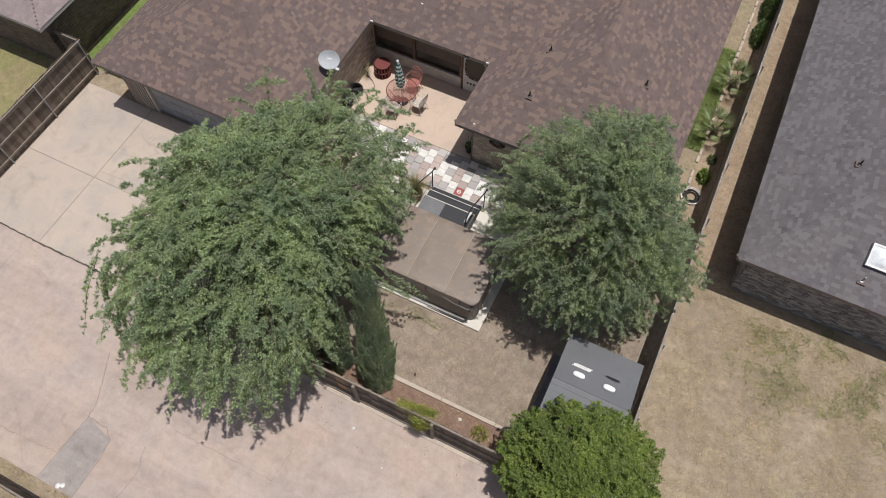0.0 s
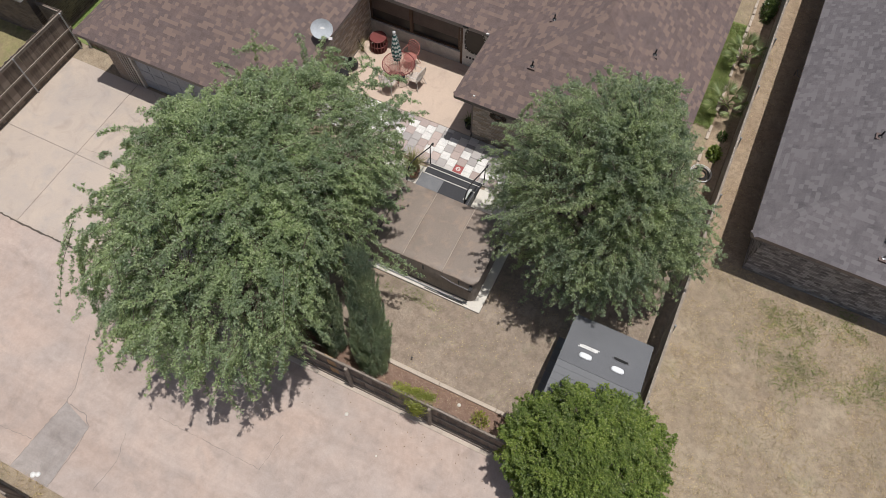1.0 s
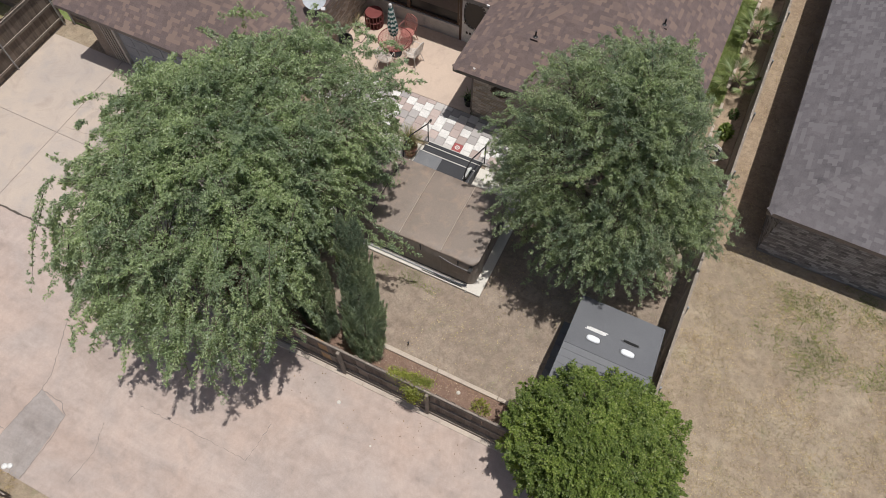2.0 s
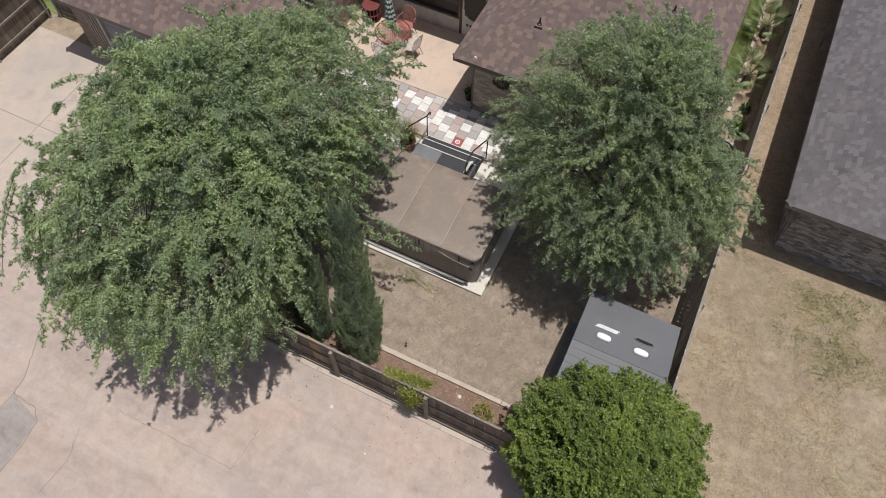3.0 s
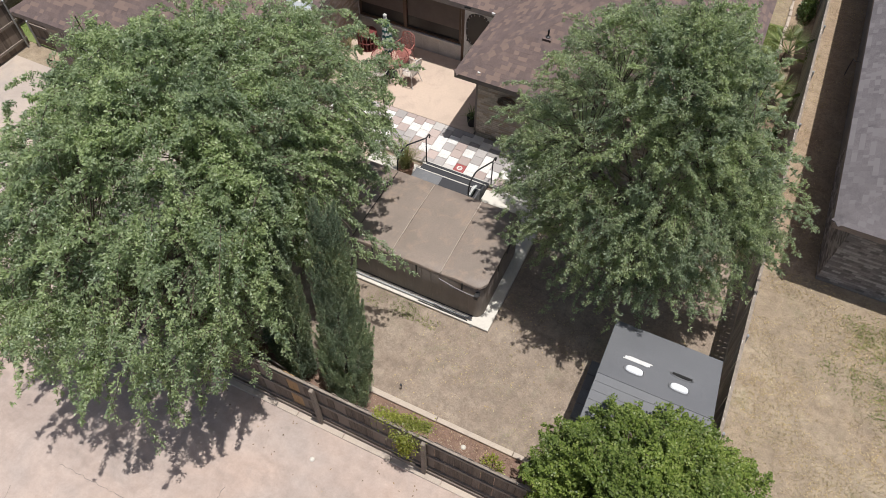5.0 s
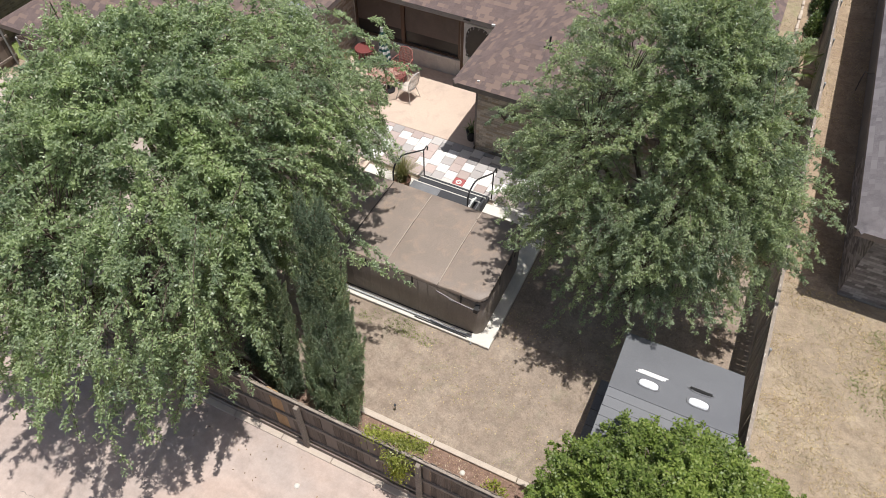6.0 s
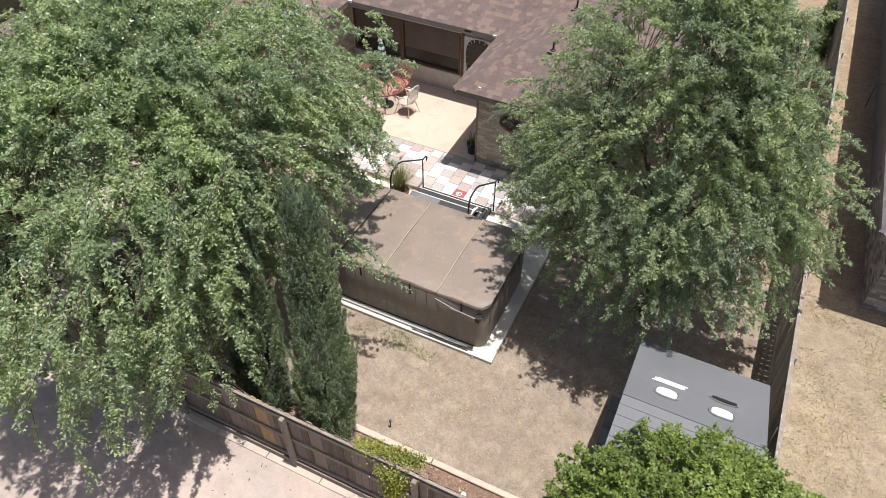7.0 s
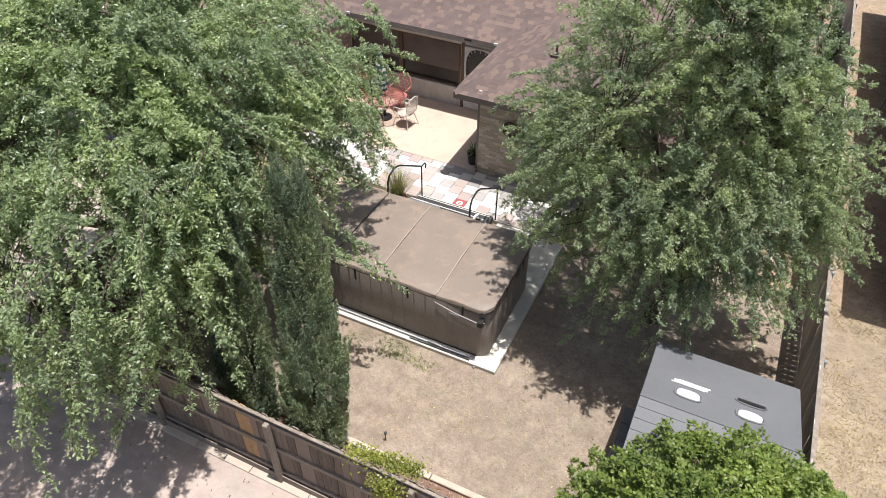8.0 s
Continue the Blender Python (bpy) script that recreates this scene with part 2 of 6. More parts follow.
def masonry(name, a, b, mortar, width=0.205, height=0.075):
    """Brickwork too far off to build brick by brick."""
    m, tree, bsdf = nodes_of(name)
    geo = tree.nodes.new("ShaderNodeNewGeometry")
    split = tree.nodes.new("ShaderNodeSeparateXYZ")
    tree.links.new(geo.outputs["Position"], split.inputs[0])
    along = tree.nodes.new("ShaderNodeMath")
    tree.links.new(split.outputs[0], along.inputs[0])
    tree.links.new(split.outputs[1], along.inputs[1])
    join = tree.nodes.new("ShaderNodeCombineXYZ")
    tree.links.new(along.outputs[0], join.inputs[0])
    tree.links.new(split.outputs[2], join.inputs[1])
    br = tree.nodes.new("ShaderNodeTexBrick")
    br.inputs["Color1"].default_value, br.inputs["Color2"].default_value, br.inputs["Mortar"].default_value = (*a, 1), (*b, 1), (*mortar, 1)
    br.inputs["Scale"].default_value = 1.0
    br.inputs["Brick Width"].default_value, br.inputs["Row Height"].default_value, br.inputs["Mortar Size"].default_value = width, height, 0.006
    tree.links.new(join.outputs[0], br.inputs["Vector"])
    stain = noise_at(tree, geo.outputs["Position"], 1.2, 6.0, 0.7)
    col = mix(tree, br.outputs["Color"], mix(tree, (0.7, 0.7, 0.7), (1.2, 1.2, 1.2), ramp(tree, stain, 0.3, 0.7)), 1.0, "MULTIPLY")
    tree.links.new(col, bsdf.inputs["Base Color"])
    bsdf.inputs["Roughness"].default_value = 0.92
    bp = node(tree, "ShaderNodeBump", Strength=0.6, Distance=0.01)
    bp.invert = True
    tree.links.new(br.outputs["Fac"], bp.inputs["Height"])
    tree.links.new(bp.outputs[0], bsdf.inputs["Normal"])
    return m


def plain(name, colour, rough=0.5, metallic=0.0, grain=60.0, bump=0.08):
    c2 = tuple(c * 0.82 for c in colour)
    return surface(name, colour, c2, big=3.0, fine=grain, rough=rough, bump=bump, depth=0.002, metallic=metallic)


M_ALLEY = concrete("alley_concrete", (0.432, 0.334, 0.280), (0.382, 0.318, 0.282), (0.325, 0.274, 0.245), local=False, cracks=0.06, spread=0.0, streaks=0.45)
M_DRIVE = concrete("driveway_concrete", (0.445, 0.365, 0.298), (0.385, 0.325, 0.28), (0.335, 0.30, 0.275), cracks=0.2, spread=0.05)
M_PATIO = concrete("patio_concrete", (0.52, 0.405, 0.32), (0.48, 0.375, 0.30), (0.45, 0.355, 0.285))
M_STRIP = concrete("strip_concrete", (0.47, 0.395, 0.32), (0.42, 0.35, 0.29), (0.35, 0.295, 0.245), local=True, spread=0.08)
M_PAD = concrete("pad_concrete", (0.60, 0.56, 0.49), (0.55, 0.51, 0.45), (0.45, 0.42, 0.38))
M_JOINT = surface("joint_soil", (0.10, 0.08, 0.065), (0.07, 0.06, 0.05), fine=40)
M_GROUND = lawn("dry_lawn", (0.280, 0.213, 0.150), (0.362, 0.294, 0.212), (0.19, 0.19, 0.10), 0.16, 0.6)
M_YARD = lawn("bare_yard", (0.262, 0.203, 0.158), (0.335, 0.272, 0.214), (0.205, 0.200, 0.135), 0.17, 0.6)
M_SIDE = lawn("side_lawn", (0.30, 0.235, 0.165), (0.345, 0.28, 0.19), (0.20, 0.22, 0.10), 0.22, 0.6)
M_DIRT = lawn("red_dirt", (0.30, 0.218, 0.15), (0.37, 0.285, 0.20), (0.25, 0.20, 0.12), 0.0)
M_GREEN = lawn("green_lawn", (0.19, 0.225, 0.085), (0.23, 0.265, 0.105), (0.15, 0.215, 0.06), 0.3)
M_MULCH = surface("mulch", (0.185, 0.115, 0.085), (0.25, 0.16, 0.12), (0.34, 0.25, 0.19), big=6, fine=45, bump=0.9, depth=0.03, spots=(0.55, 0.75))
M_SHINGLE = surface("brown_shingle", (0.150, 0.109, 0.098), (0.133, 0.100, 0.092), (0.115, 0.088, 0.084), big=0.9, fine=55, rough=0.93, bump=0.5, depth=0.004, island=0.10, tint=(0.182, 0.130, 0.109), gloss=0.15)
M_SHINGLE1 = surface("brown_shingle_piece", (0.150, 0.109, 0.098), (0.133, 0.100, 0.092), (0.115, 0.088, 0.084), big=0.9, fine=55, rough=0.93, bump=0.5, depth=0.004, spread=0.10, tint=(0.182, 0.130, 0.109), gloss=0.15)
M_DECK = surface("roof_felt", (0.135, 0.10, 0.09), (0.12, 0.092, 0.085), fine=40, rough=0.95)
M_GSHINGLE = surface("grey_shingle", (0.142, 0.127, 0.129), (0.122, 0.110, 0.113), (0.100, 0.090, 0.093), big=0.7, fine=55, rough=0.93, bump=0.5, depth=0.004, island=0.085, tint=(0.150, 0.136, 0.138), gloss=0.15)
M_GDECK = surface("grey_felt", (0.11, 0.103, 0.107), (0.10, 0.094, 0.097), fine=40, rough=0.95)
M_BRICK = surface("tan_brick", (0.57, 0.485, 0.40), (0.52, 0.435, 0.36), (0.44, 0.36, 0.295), big=2, fine=40, rough=0.92, bump=0.4, island=0.28, tint=(0.40, 0.31, 0.23))
M_BRICK1 = surface("tan_brick_piece", (0.57, 0.485, 0.40), (0.52, 0.435, 0.36), (0.44, 0.36, 0.295), big=2, fine=40, rough=0.92, bump=0.4, spread=0.28, tint=(0.40, 0.31, 0.23))
M_MORTAR = surface("mortar", (0.52, 0.46, 0.38), (0.47, 0.42, 0.35), fine=60, rough=0.95)
M_GBRICK = surface("grey_brick", (0.27, 0.245, 0.23), (0.22, 0.20, 0.19), (0.17, 0.15, 0.145), big=2, fine=40, rough=0.92, bump=0.4, island=0.35, tint=(0.36, 0.335, 0.315))
M_GMORTAR = surface("grey_mortar", (0.24, 0.225, 0.21), (0.20, 0.185, 0.175), fine=60, rough=0.95)
M_BWALL = masonry("brown_brickwork", (0.24, 0.175, 0.13), (0.13, 0.095, 0.075), (0.22, 0.19, 0.16))
M_TWALL = masonry("tan_brickwork", (0.34, 0.265, 0.20), (0.25, 0.185, 0.14), (0.33, 0.29, 0.25))
M_FASCIA = plain("brown_fascia", (0.27, 0.22, 0.19), 0.6)
M_SOFFIT = plain("soffit_paint", (0.45, 0.40, 0.35), 0.7)
M_WHITE = plain("white_paint", (0.74, 0.72, 0.69), 0.45)
M_CREAM = plain("cream_paint", (0.62, 0.57, 0.52), 0.6)
M_MAUVE = surface("mauve_shingle", (0.265, 0.215, 0.205), (0.24, 0.195, 0.19), (0.22, 0.18, 0.172), big=0.5, fine=55, rough=0.93, bump=0.3, depth=0.003, island=0.10, gloss=0.15)
M_TRIM = plain("taupe_trim", (0.31, 0.27, 0.24), 0.6)
M_FENCE = surface("weathered_cedar", (0.200, 0.158, 0.125), (0.135, 0.108, 0.088), (0.26, 0.215, 0.175), big=1.6, fine=14, rough=0.9, bump=0.6, depth=0.006, local=True, stretch=(9, 9, 0.8), spread=0.24, tint=(0.23, 0.185, 0.15), gloss=0.15)
M_NEWCEDAR = surface("new_cedar", (0.42, 0.27, 0.14), (0.36, 0.22, 0.11), (0.30, 0.18, 0.10), big=1.6, fine=14, rough=0.85, bump=0.5, depth=0.005, local=True, stretch=(9, 9, 0.8), spread=0.15)
M_RAIL = surface("grey_rail", (0.27, 0.225, 0.185), (0.21, 0.175, 0.145), (0.33, 0.28, 0.235), big=1.2, fine=12, rough=0.9, bump=0.5, depth=0.005, local=False, stretch=(2, 2, 6), gloss=0.15)
M_GREYFENCE = surface("silvered_cedar", (0.46, 0.41, 0.36), (0.38, 0.34, 0.30), (0.52, 0.47, 0.42), big=1.6, fine=14, rough=0.9, bump=0.6, depth=0.006, local=True, stretch=(9, 9, 0.8), spread=0.25, gloss=0.15)
M_BARK = surface("bark", (0.14, 0.105, 0.08), (0.09, 0.07, 0.055), (0.20, 0.16, 0.13), big=4, fine=22, rough=0.95, bump=0.9, depth=0.02, stretch=(1, 1, 0.35))
M_ELM = foliage("elm_leaves", (0.195, 0.252, 0.142), (0.350, 0.425, 0.253), (0.43, 0.48, 0.35), 0.44, 0.45)
M_ELM2 = foliage("grey_green_leaves", (0.225, 0.274, 0.178), (0.362, 0.425, 0.285), (0.45, 0.49, 0.38), 0.54, 0.40)
M_CYPRESS = foliage("cypress_sprays", (0.130, 0.172, 0.112), (0.290, 0.350, 0.240), (0.37, 0.40, 0.30), 0.45, 0.25, old=(0.30, 0.22, 0.13))
M_BUSH = foliage("bright_leaves", (0.092, 0.138, 0.034), (0.195, 0.252, 0.064), (0.29, 0.33, 0.12), 0.40, 0.25)
M_SHRUB = foliage("dark_shrub_leaves", (0.05, 0.08, 0.03), (0.10, 0.14, 0.05), (0.17, 0.20, 0.09), 0.3, 0.3)
M_VINE = foliage("yellow_green_leaves", (0.17, 0.19, 0.035), (0.30, 0.31, 0.06), (0.42, 0.41, 0.12), 0.35)
M_PALM = foliage("palm_fronds", (0.13, 0.17, 0.075), (0.22, 0.265, 0.12), (0.40, 0.41, 0.26), 0.3)
M_GRASSY = foliage("grass_blades", (0.20, 0.205, 0.09), (0.32, 0.30, 0.15), (0.45, 0.38, 0.22), 0.35)
M_STRAW = foliage("dry_blades", (0.30, 0.225, 0.13), (0.46, 0.36, 0.22), (0.55, 0.46, 0.31), 0.15, 0.1)
M_GREENBLADE = foliage("green_blades", (0.14, 0.18, 0.065), (0.22, 0.25, 0.10), (0.30, 0.31, 0.14), 0.35, 0.1)
M_COVER = surface("vinyl_cover", (0.235, 0.185, 0.15), (0.20, 0.16, 0.13), (0.275, 0.205, 0.155), big=1.1, fine=70, rough=0.55, bump=0.15, depth=0.002, gloss=0.35)
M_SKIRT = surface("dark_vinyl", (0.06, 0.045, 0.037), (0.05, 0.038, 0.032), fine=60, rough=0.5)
M_CABINET = surface("brown_cabinet", (0.285, 0.240, 0.20), (0.245, 0.206, 0.175), (0.30, 0.255, 0.22), big=2, fine=30, rough=0.6, bump=0.2, stretch=(3, 3, 0.4))
M_PIPING = plain("pale_piping", (0.42, 0.35, 0.29), 0.6)
M_SHADE = plain("solar_shade", (0.17, 0.135, 0.115), 0.8)
M_CRACK = surface("crack_dirt", (0.265, 0.222, 0.195), (0.225, 0.188, 0.165), fine=40)
M_PATCH = concrete("grey_patch_concrete", (0.345, 0.305, 0.282), (0.300, 0.272, 0.255), (0.26, 0.235, 0.22), streaks=0.6)
M_BLACK = plain("black_metal", (0.025, 0.024, 0.024), 0.45)
M_DARKGREY = surface("dark_tread", (0.055, 0.055, 0.058), (0.042, 0.042, 0.046), fine=50, rough=0.8)
M_GREYTOP = surface("grey_resin", (0.17, 0.17, 0.175), (0.14, 0.14, 0.145), (0.20, 0.20, 0.20), big=1.5, fine=50, rough=0.7)
M_NOSING = plain("pale_nosing", (0.58, 0.55, 0.50), 0.6)
M_RESIN = surface("grey_resin_roof", (0.145, 0.146, 0.153), (0.126, 0.127, 0.134), big=0.7, fine=60, rough=0.62, bump=0.25, depth=0.003)
M_SHEDWALL = surface("shed_wall", (0.115, 0.10, 0.085), (0.095, 0.085, 0.075), fine=40, rough=0.7)
M_ACRYLIC = plain("white_acrylic", (0.80, 0.81, 0.82), 0.2)
M_GREYMETAL = plain("galvanised", (0.38, 0.38, 0.38), 0.5, 0.6)
M_DISH = plain("dish_paint", (0.46, 0.48, 0.50), 0.65)
M_REDMETAL = plain("red_paint", (0.19, 0.055, 0.05), 0.5)
M_REDMESH = plain("red_mesh", (0.42, 0.17, 0.14), 0.6)
M_TERRA = surface("terracotta", (0.33, 0.18, 0.125), (0.28, 0.155, 0.11), (0.38, 0.24, 0.18), big=4, fine=40, rough=0.85)
M_HOSE = plain("black_hose", (0.035, 0.034, 0.032), 0.5)
M_CUSHION = surface("pale_cushion", (0.55, 0.50, 0.44), (0.42, 0.36, 0.30), (0.30, 0.16, 0.12), big=14, fine=80, rough=0.9)
M_CANVAS = plain("white_canvas", (0.66, 0.66, 0.62), 0.85)
M_CANVAS2 = plain("green_canvas", (0.04, 0.115, 0.105), 0.85)
M_SCREEN = surface("window_screen", (0.045, 0.040, 0.036), (0.032, 0.029, 0.027), big=0.8, fine=90, rough=0.35, bump=0.05)
M_SILVER = plain("dull_steel", (0.16, 0.15, 0.145), 0.5, 0.5)
M_WOODTRIM = surface("brown_trim", (0.15, 0.09, 0.06), (0.11, 0.07, 0.045), fine=20, rough=0.6, stretch=(6, 6, 1))
M_GARAGE = plain("garage_paint", (0.34, 0.345, 0.36), 0.6)
M_TILES = {
    "white": plain("white_paver", (0.72, 0.69, 0.65), 0.8),
    "grey": surface("grey_paver", (0.39, 0.358, 0.34), (0.35, 0.322, 0.305), fine=40, rough=0.85, spread=0.12, grainy=0.3),
    "pink": surface("pink_paver", (0.43, 0.345, 0.31), (0.39, 0.315, 0.285), fine=40, rough=0.85, spread=0.12, grainy=0.3),
    "pale": surface("pale_paver", (0.52, 0.48, 0.45), (0.47, 0.435, 0.41), fine=40, rough=0.85, spread=0.08, grainy=0.3),
    "dark": surface("dark_paver", (0.31, 0.285, 0.27), (0.27, 0.25, 0.24), fine=40, rough=0.85, spread=0.08, grainy=0.3),
    "red": plain("red_paver", (0.40, 0.11, 0.105), 0.8),
}

# ---- ground, paving ----
rng = np.random.default_rng(7)
rnd = random.Random(11)

g = Geo()
g.add([(-400, -400, 0), (400, -400, 0), (400, 400, 0), (-400, 400, 0)], [(0, 1, 2, 3)])
solid("ground", g, M_GROUND, "dry straw-coloured lawn with bare soil and green patches", "ground", kind="structure")
solid("yard_lawn", Geo().box(-10.0, 3.02, 5.45, 14.2, -0.3, 0.014), M_YARD, "bare brown yard soil with sparse dry grass", "lawn", kind="structure")
solid("side_lawn", Geo().box(0.9, 2.2, 14.2, 32.0, -0.3, 0.02), M_SIDE, "dry grass strip turning green beside the brick house", "lawn", kind="structure")
solid("side_green", Geo().box(0.905, 2.195, 18.3, 23.9, -0.3, 0.026), M_GREEN, "green grass strip beside the brick house", "lawn", kind="structure")
solid("side_bed", Geo().box(2.2, 3.05, 13.0, 32.0, -0.3, 0.03), M_DIRT, "red soil planting bed along the fence", "bed", kind="structure")
solid("far_lawn", Geo().box(-22.0, -18.45, 11.6, 32.0, -0.3, 0.02), M_GREEN, "green grass strip between two brick houses", "lawn", kind="structure")
solid("corner_lawn", Geo().box(-20.6, -18.4, 10.82, 11.6, -0.3, 0.016), M_GROUND, "dry grass corner beside the driveway", "lawn", kind="structure")
solid("neighbour_lawn", Geo().box(-40, -21.0, -1.0, 11.25, -0.3, 0.015), lawn("patchy_lawn", (0.30, 0.235, 0.14), (0.24, 0.23, 0.10), (0.12, 0.17, 0.045), 0.2), "patchy green lawn with a worn sandy track", "lawn", kind="structure")
solid("fence_strip", Geo().box(3.12, 4.66, 13.1, 32.0, -0.3, 0.006), M_DIRT, "bare red-brown soil strip beside the neighbour house", "soil", kind="structure")
solid("mulch_bed", Geo().box(-10.0, 3.0, 4.3, 5.36, -0.2, 0.025), M_MULCH, "red-brown bark mulch bed behind the fence", "mulch bed", kind="structure")


def paving(name, xs, ys, z, material, label, gap=0.008):
    """A slab cast in panels: each panel is a part, with open joints between."""
    t = thing(name, (xs[0], ys[0], 0), label, "paving", kind="structure")
    part("base", Geo().box(xs[0], xs[-1], ys[0], ys[-1], -0.2, z - 0.012), M_CRACK, t)
    for x0, x1 in zip(xs, xs[1:]):
        for y0, y1 in zip(ys, ys[1:]):
            part("panel", Geo().slab(x0 + gap, x1 - gap, y0 + gap, y1 - gap, -0.15, z + rnd.uniform(-0.003, 0.003), 0.008), material, t)
    return t


alley = paving("alley", (-60, 60), (-2.02, 4.255), 0.022, M_ALLEY, "cracked pinkish concrete alley with grey patches", 0.004)


def crack(parent, points, width, z, seed, material=M_CRACK):
    """A wandering dirt-filled crack: a thin ribbon that narrows and widens."""
    r = random.Random(seed)
    pts = []
    for (x0, y0), (x1, y1) in zip(points, points[1:]):
        n = max(2, int(math.hypot(x1 - x0, y1 - y0) / 0.09))
        pts += [Vector((x0 + (x1 - x0) * k / n + r.uniform(-0.022, 0.022), y0 + (y1 - y0) * k / n + r.uniform(-0.022, 0.022), z)) for k in range(n)]
    pts.append(Vector((*points[-1], z)))
    v = []
    for k, p in enumerate(pts):
        d = (pts[min(k + 1, len(pts) - 1)] - pts[max(k - 1, 0)]).normalized()
        s_ = Vector((-d.y, d.x, 0)) * width * r.uniform(0.35, 1.0) * 0.5
        v += [p - s_, p + s_]
    part("crack", Geo().add(v, [(2 * k, 2 * k + 2, 2 * k + 3, 2 * k + 1) for k in range(len(pts) - 1)]), material, parent)


part("patch", Geo().prism([(-12.16, 0.14), (-11.08, -0.16), (-11.04, -2.0), (-12.38, -2.0)], 0.0, 0.0262), M_PATCH, alley, "bluish grey concrete patch")
crack(alley, [(-12.9, 2.1), (-12.7, 1.67), (-12.22, 0.67), (-12.16, 0.14), (-12.25, -0.75), (-12.38, -2.0)], 0.030, 0.0275, 1)
crack(alley, [(-12.16, 0.14), (-11.38, 0.07), (-11.08, -0.16), (-11.02, -0.83), (-11.05, -2.0)], 0.03, 0.0275, 2)
crack(alley, [(-14.44, -1.29), (-13.4, -1.25), (-12.33, -1.15)], 0.022, 0.0265, 34)
crack(alley, [(-10.0, 0.15), (-9.75, -0.6), (-9.85, -1.5)], 0.02, 0.0265, 3)
crack(alley, [(-9.4, 0.96), (-5.98, 0.99)], 0.018, 0.0265, 31)
crack(alley, [(-5.98, 0.99), (-5.9, 2.1)], 0.022, 0.0265, 32)
crack(alley, [(-18.2, 3.9), (-18.3, 2.6), (-18.05, 1.6)], 0.014, 0.0265, 7)
crack(alley, [(-21.5, 4.27), (-19.4, 4.28), (-17.5, 4.25), (-15.5, 4.28), (-13.0, 4.26), (-11.35, 4.27)], 0.075, 0.0335, 8, M_JOINT)
drive = paving("driveway", (-20.86, -17.75, -14.5, -11.35), (4.275, 7.3, 10.84), 0.03, M_DRIVE, "pale tan concrete driveway cast in panels")
crack(drive, [(-17.66, 7.59), (-17.2, 7.66), (-16.71, 7.68), (-16.2, 7.55), (-15.9, 7.27)], 0.016, 0.034, 9)
paving("patio", (-11.1, -5.5), (14.06, 17.04), 0.125, M_PATIO, "smooth tan concrete patio slab")
solid("spa_pad", Geo().slab(-7.9, -2.37, 7.98, 12.2, -0.1, 0.105, 0.012), M_PAD, "pale concrete pad under the spa", "concrete pad", kind="structure")

# mow strip below the back fence, and the edging of the mulch bed
strip = thing("fence_footing", (-10, 4.2, 0), "pale concrete strip under the back fence", "footing", kind="structure")
for i in range(11):
    x0 = -10.2 + i * 1.2
    part("strip_block", Geo().slab(x0 + 0.006, x0 + 1.194, 4.10, 4.36, -0.1, 0.06 + rnd.uniform(-0.004, 0.004), 0.01), M_STRIP, strip)
edging = thing("bed_edging", (-10, 5.4, 0), "weathered pale timber and concrete bed edging", "edging", kind="structure")
for i in range(6):
    x0 = -9.9 + i * 1.85
    part("edging_block", Geo().slab(x0 + 0.008, x0 + 1.842, 5.35 + rnd.uniform(-0.012, 0.012), 5.47 + rnd.uniform(-0.012, 0.012), -0.1, 0.10 + rnd.uniform(-0.01, 0.01), 0.012), M_STRIP, edging)

# ---- houses ----
EAVE = 2.65


def roof_planes(pieces, pitch, z0):
    """Each piece: ground-plan corners with their run up from the eave, eave first two."""
    return [[Vector((x, y, z0 + d * pitch)) for x, y, d in poly] for poly in pieces]


def spans(poly, v):
    """The stretches of the line at height v that lie inside a flat outline."""
    cuts = []
    for (a, b), (c, d) in zip(poly, poly[1:] + poly[:1]):
        if (b > v) != (d > v):
            cuts.append(a + (v - b) * (c - a) / (d - b))
    cuts.sort()
    return list(zip(cuts[::2], cuts[1::2]))


def deck(planes, thick=0.15):
    """The roof's body: the planes, a soffit below and the edge between."""
    g = Geo()
    for poly in planes:
        n = len(poly)
        low = [p - Vector((0, 0, thick)) for p in poly]
        g.add(poly + low, [tuple(range(n)), tuple(range(2 * n - 1, n - 1, -1)), (0, n, n + 1, 1)])
    return g


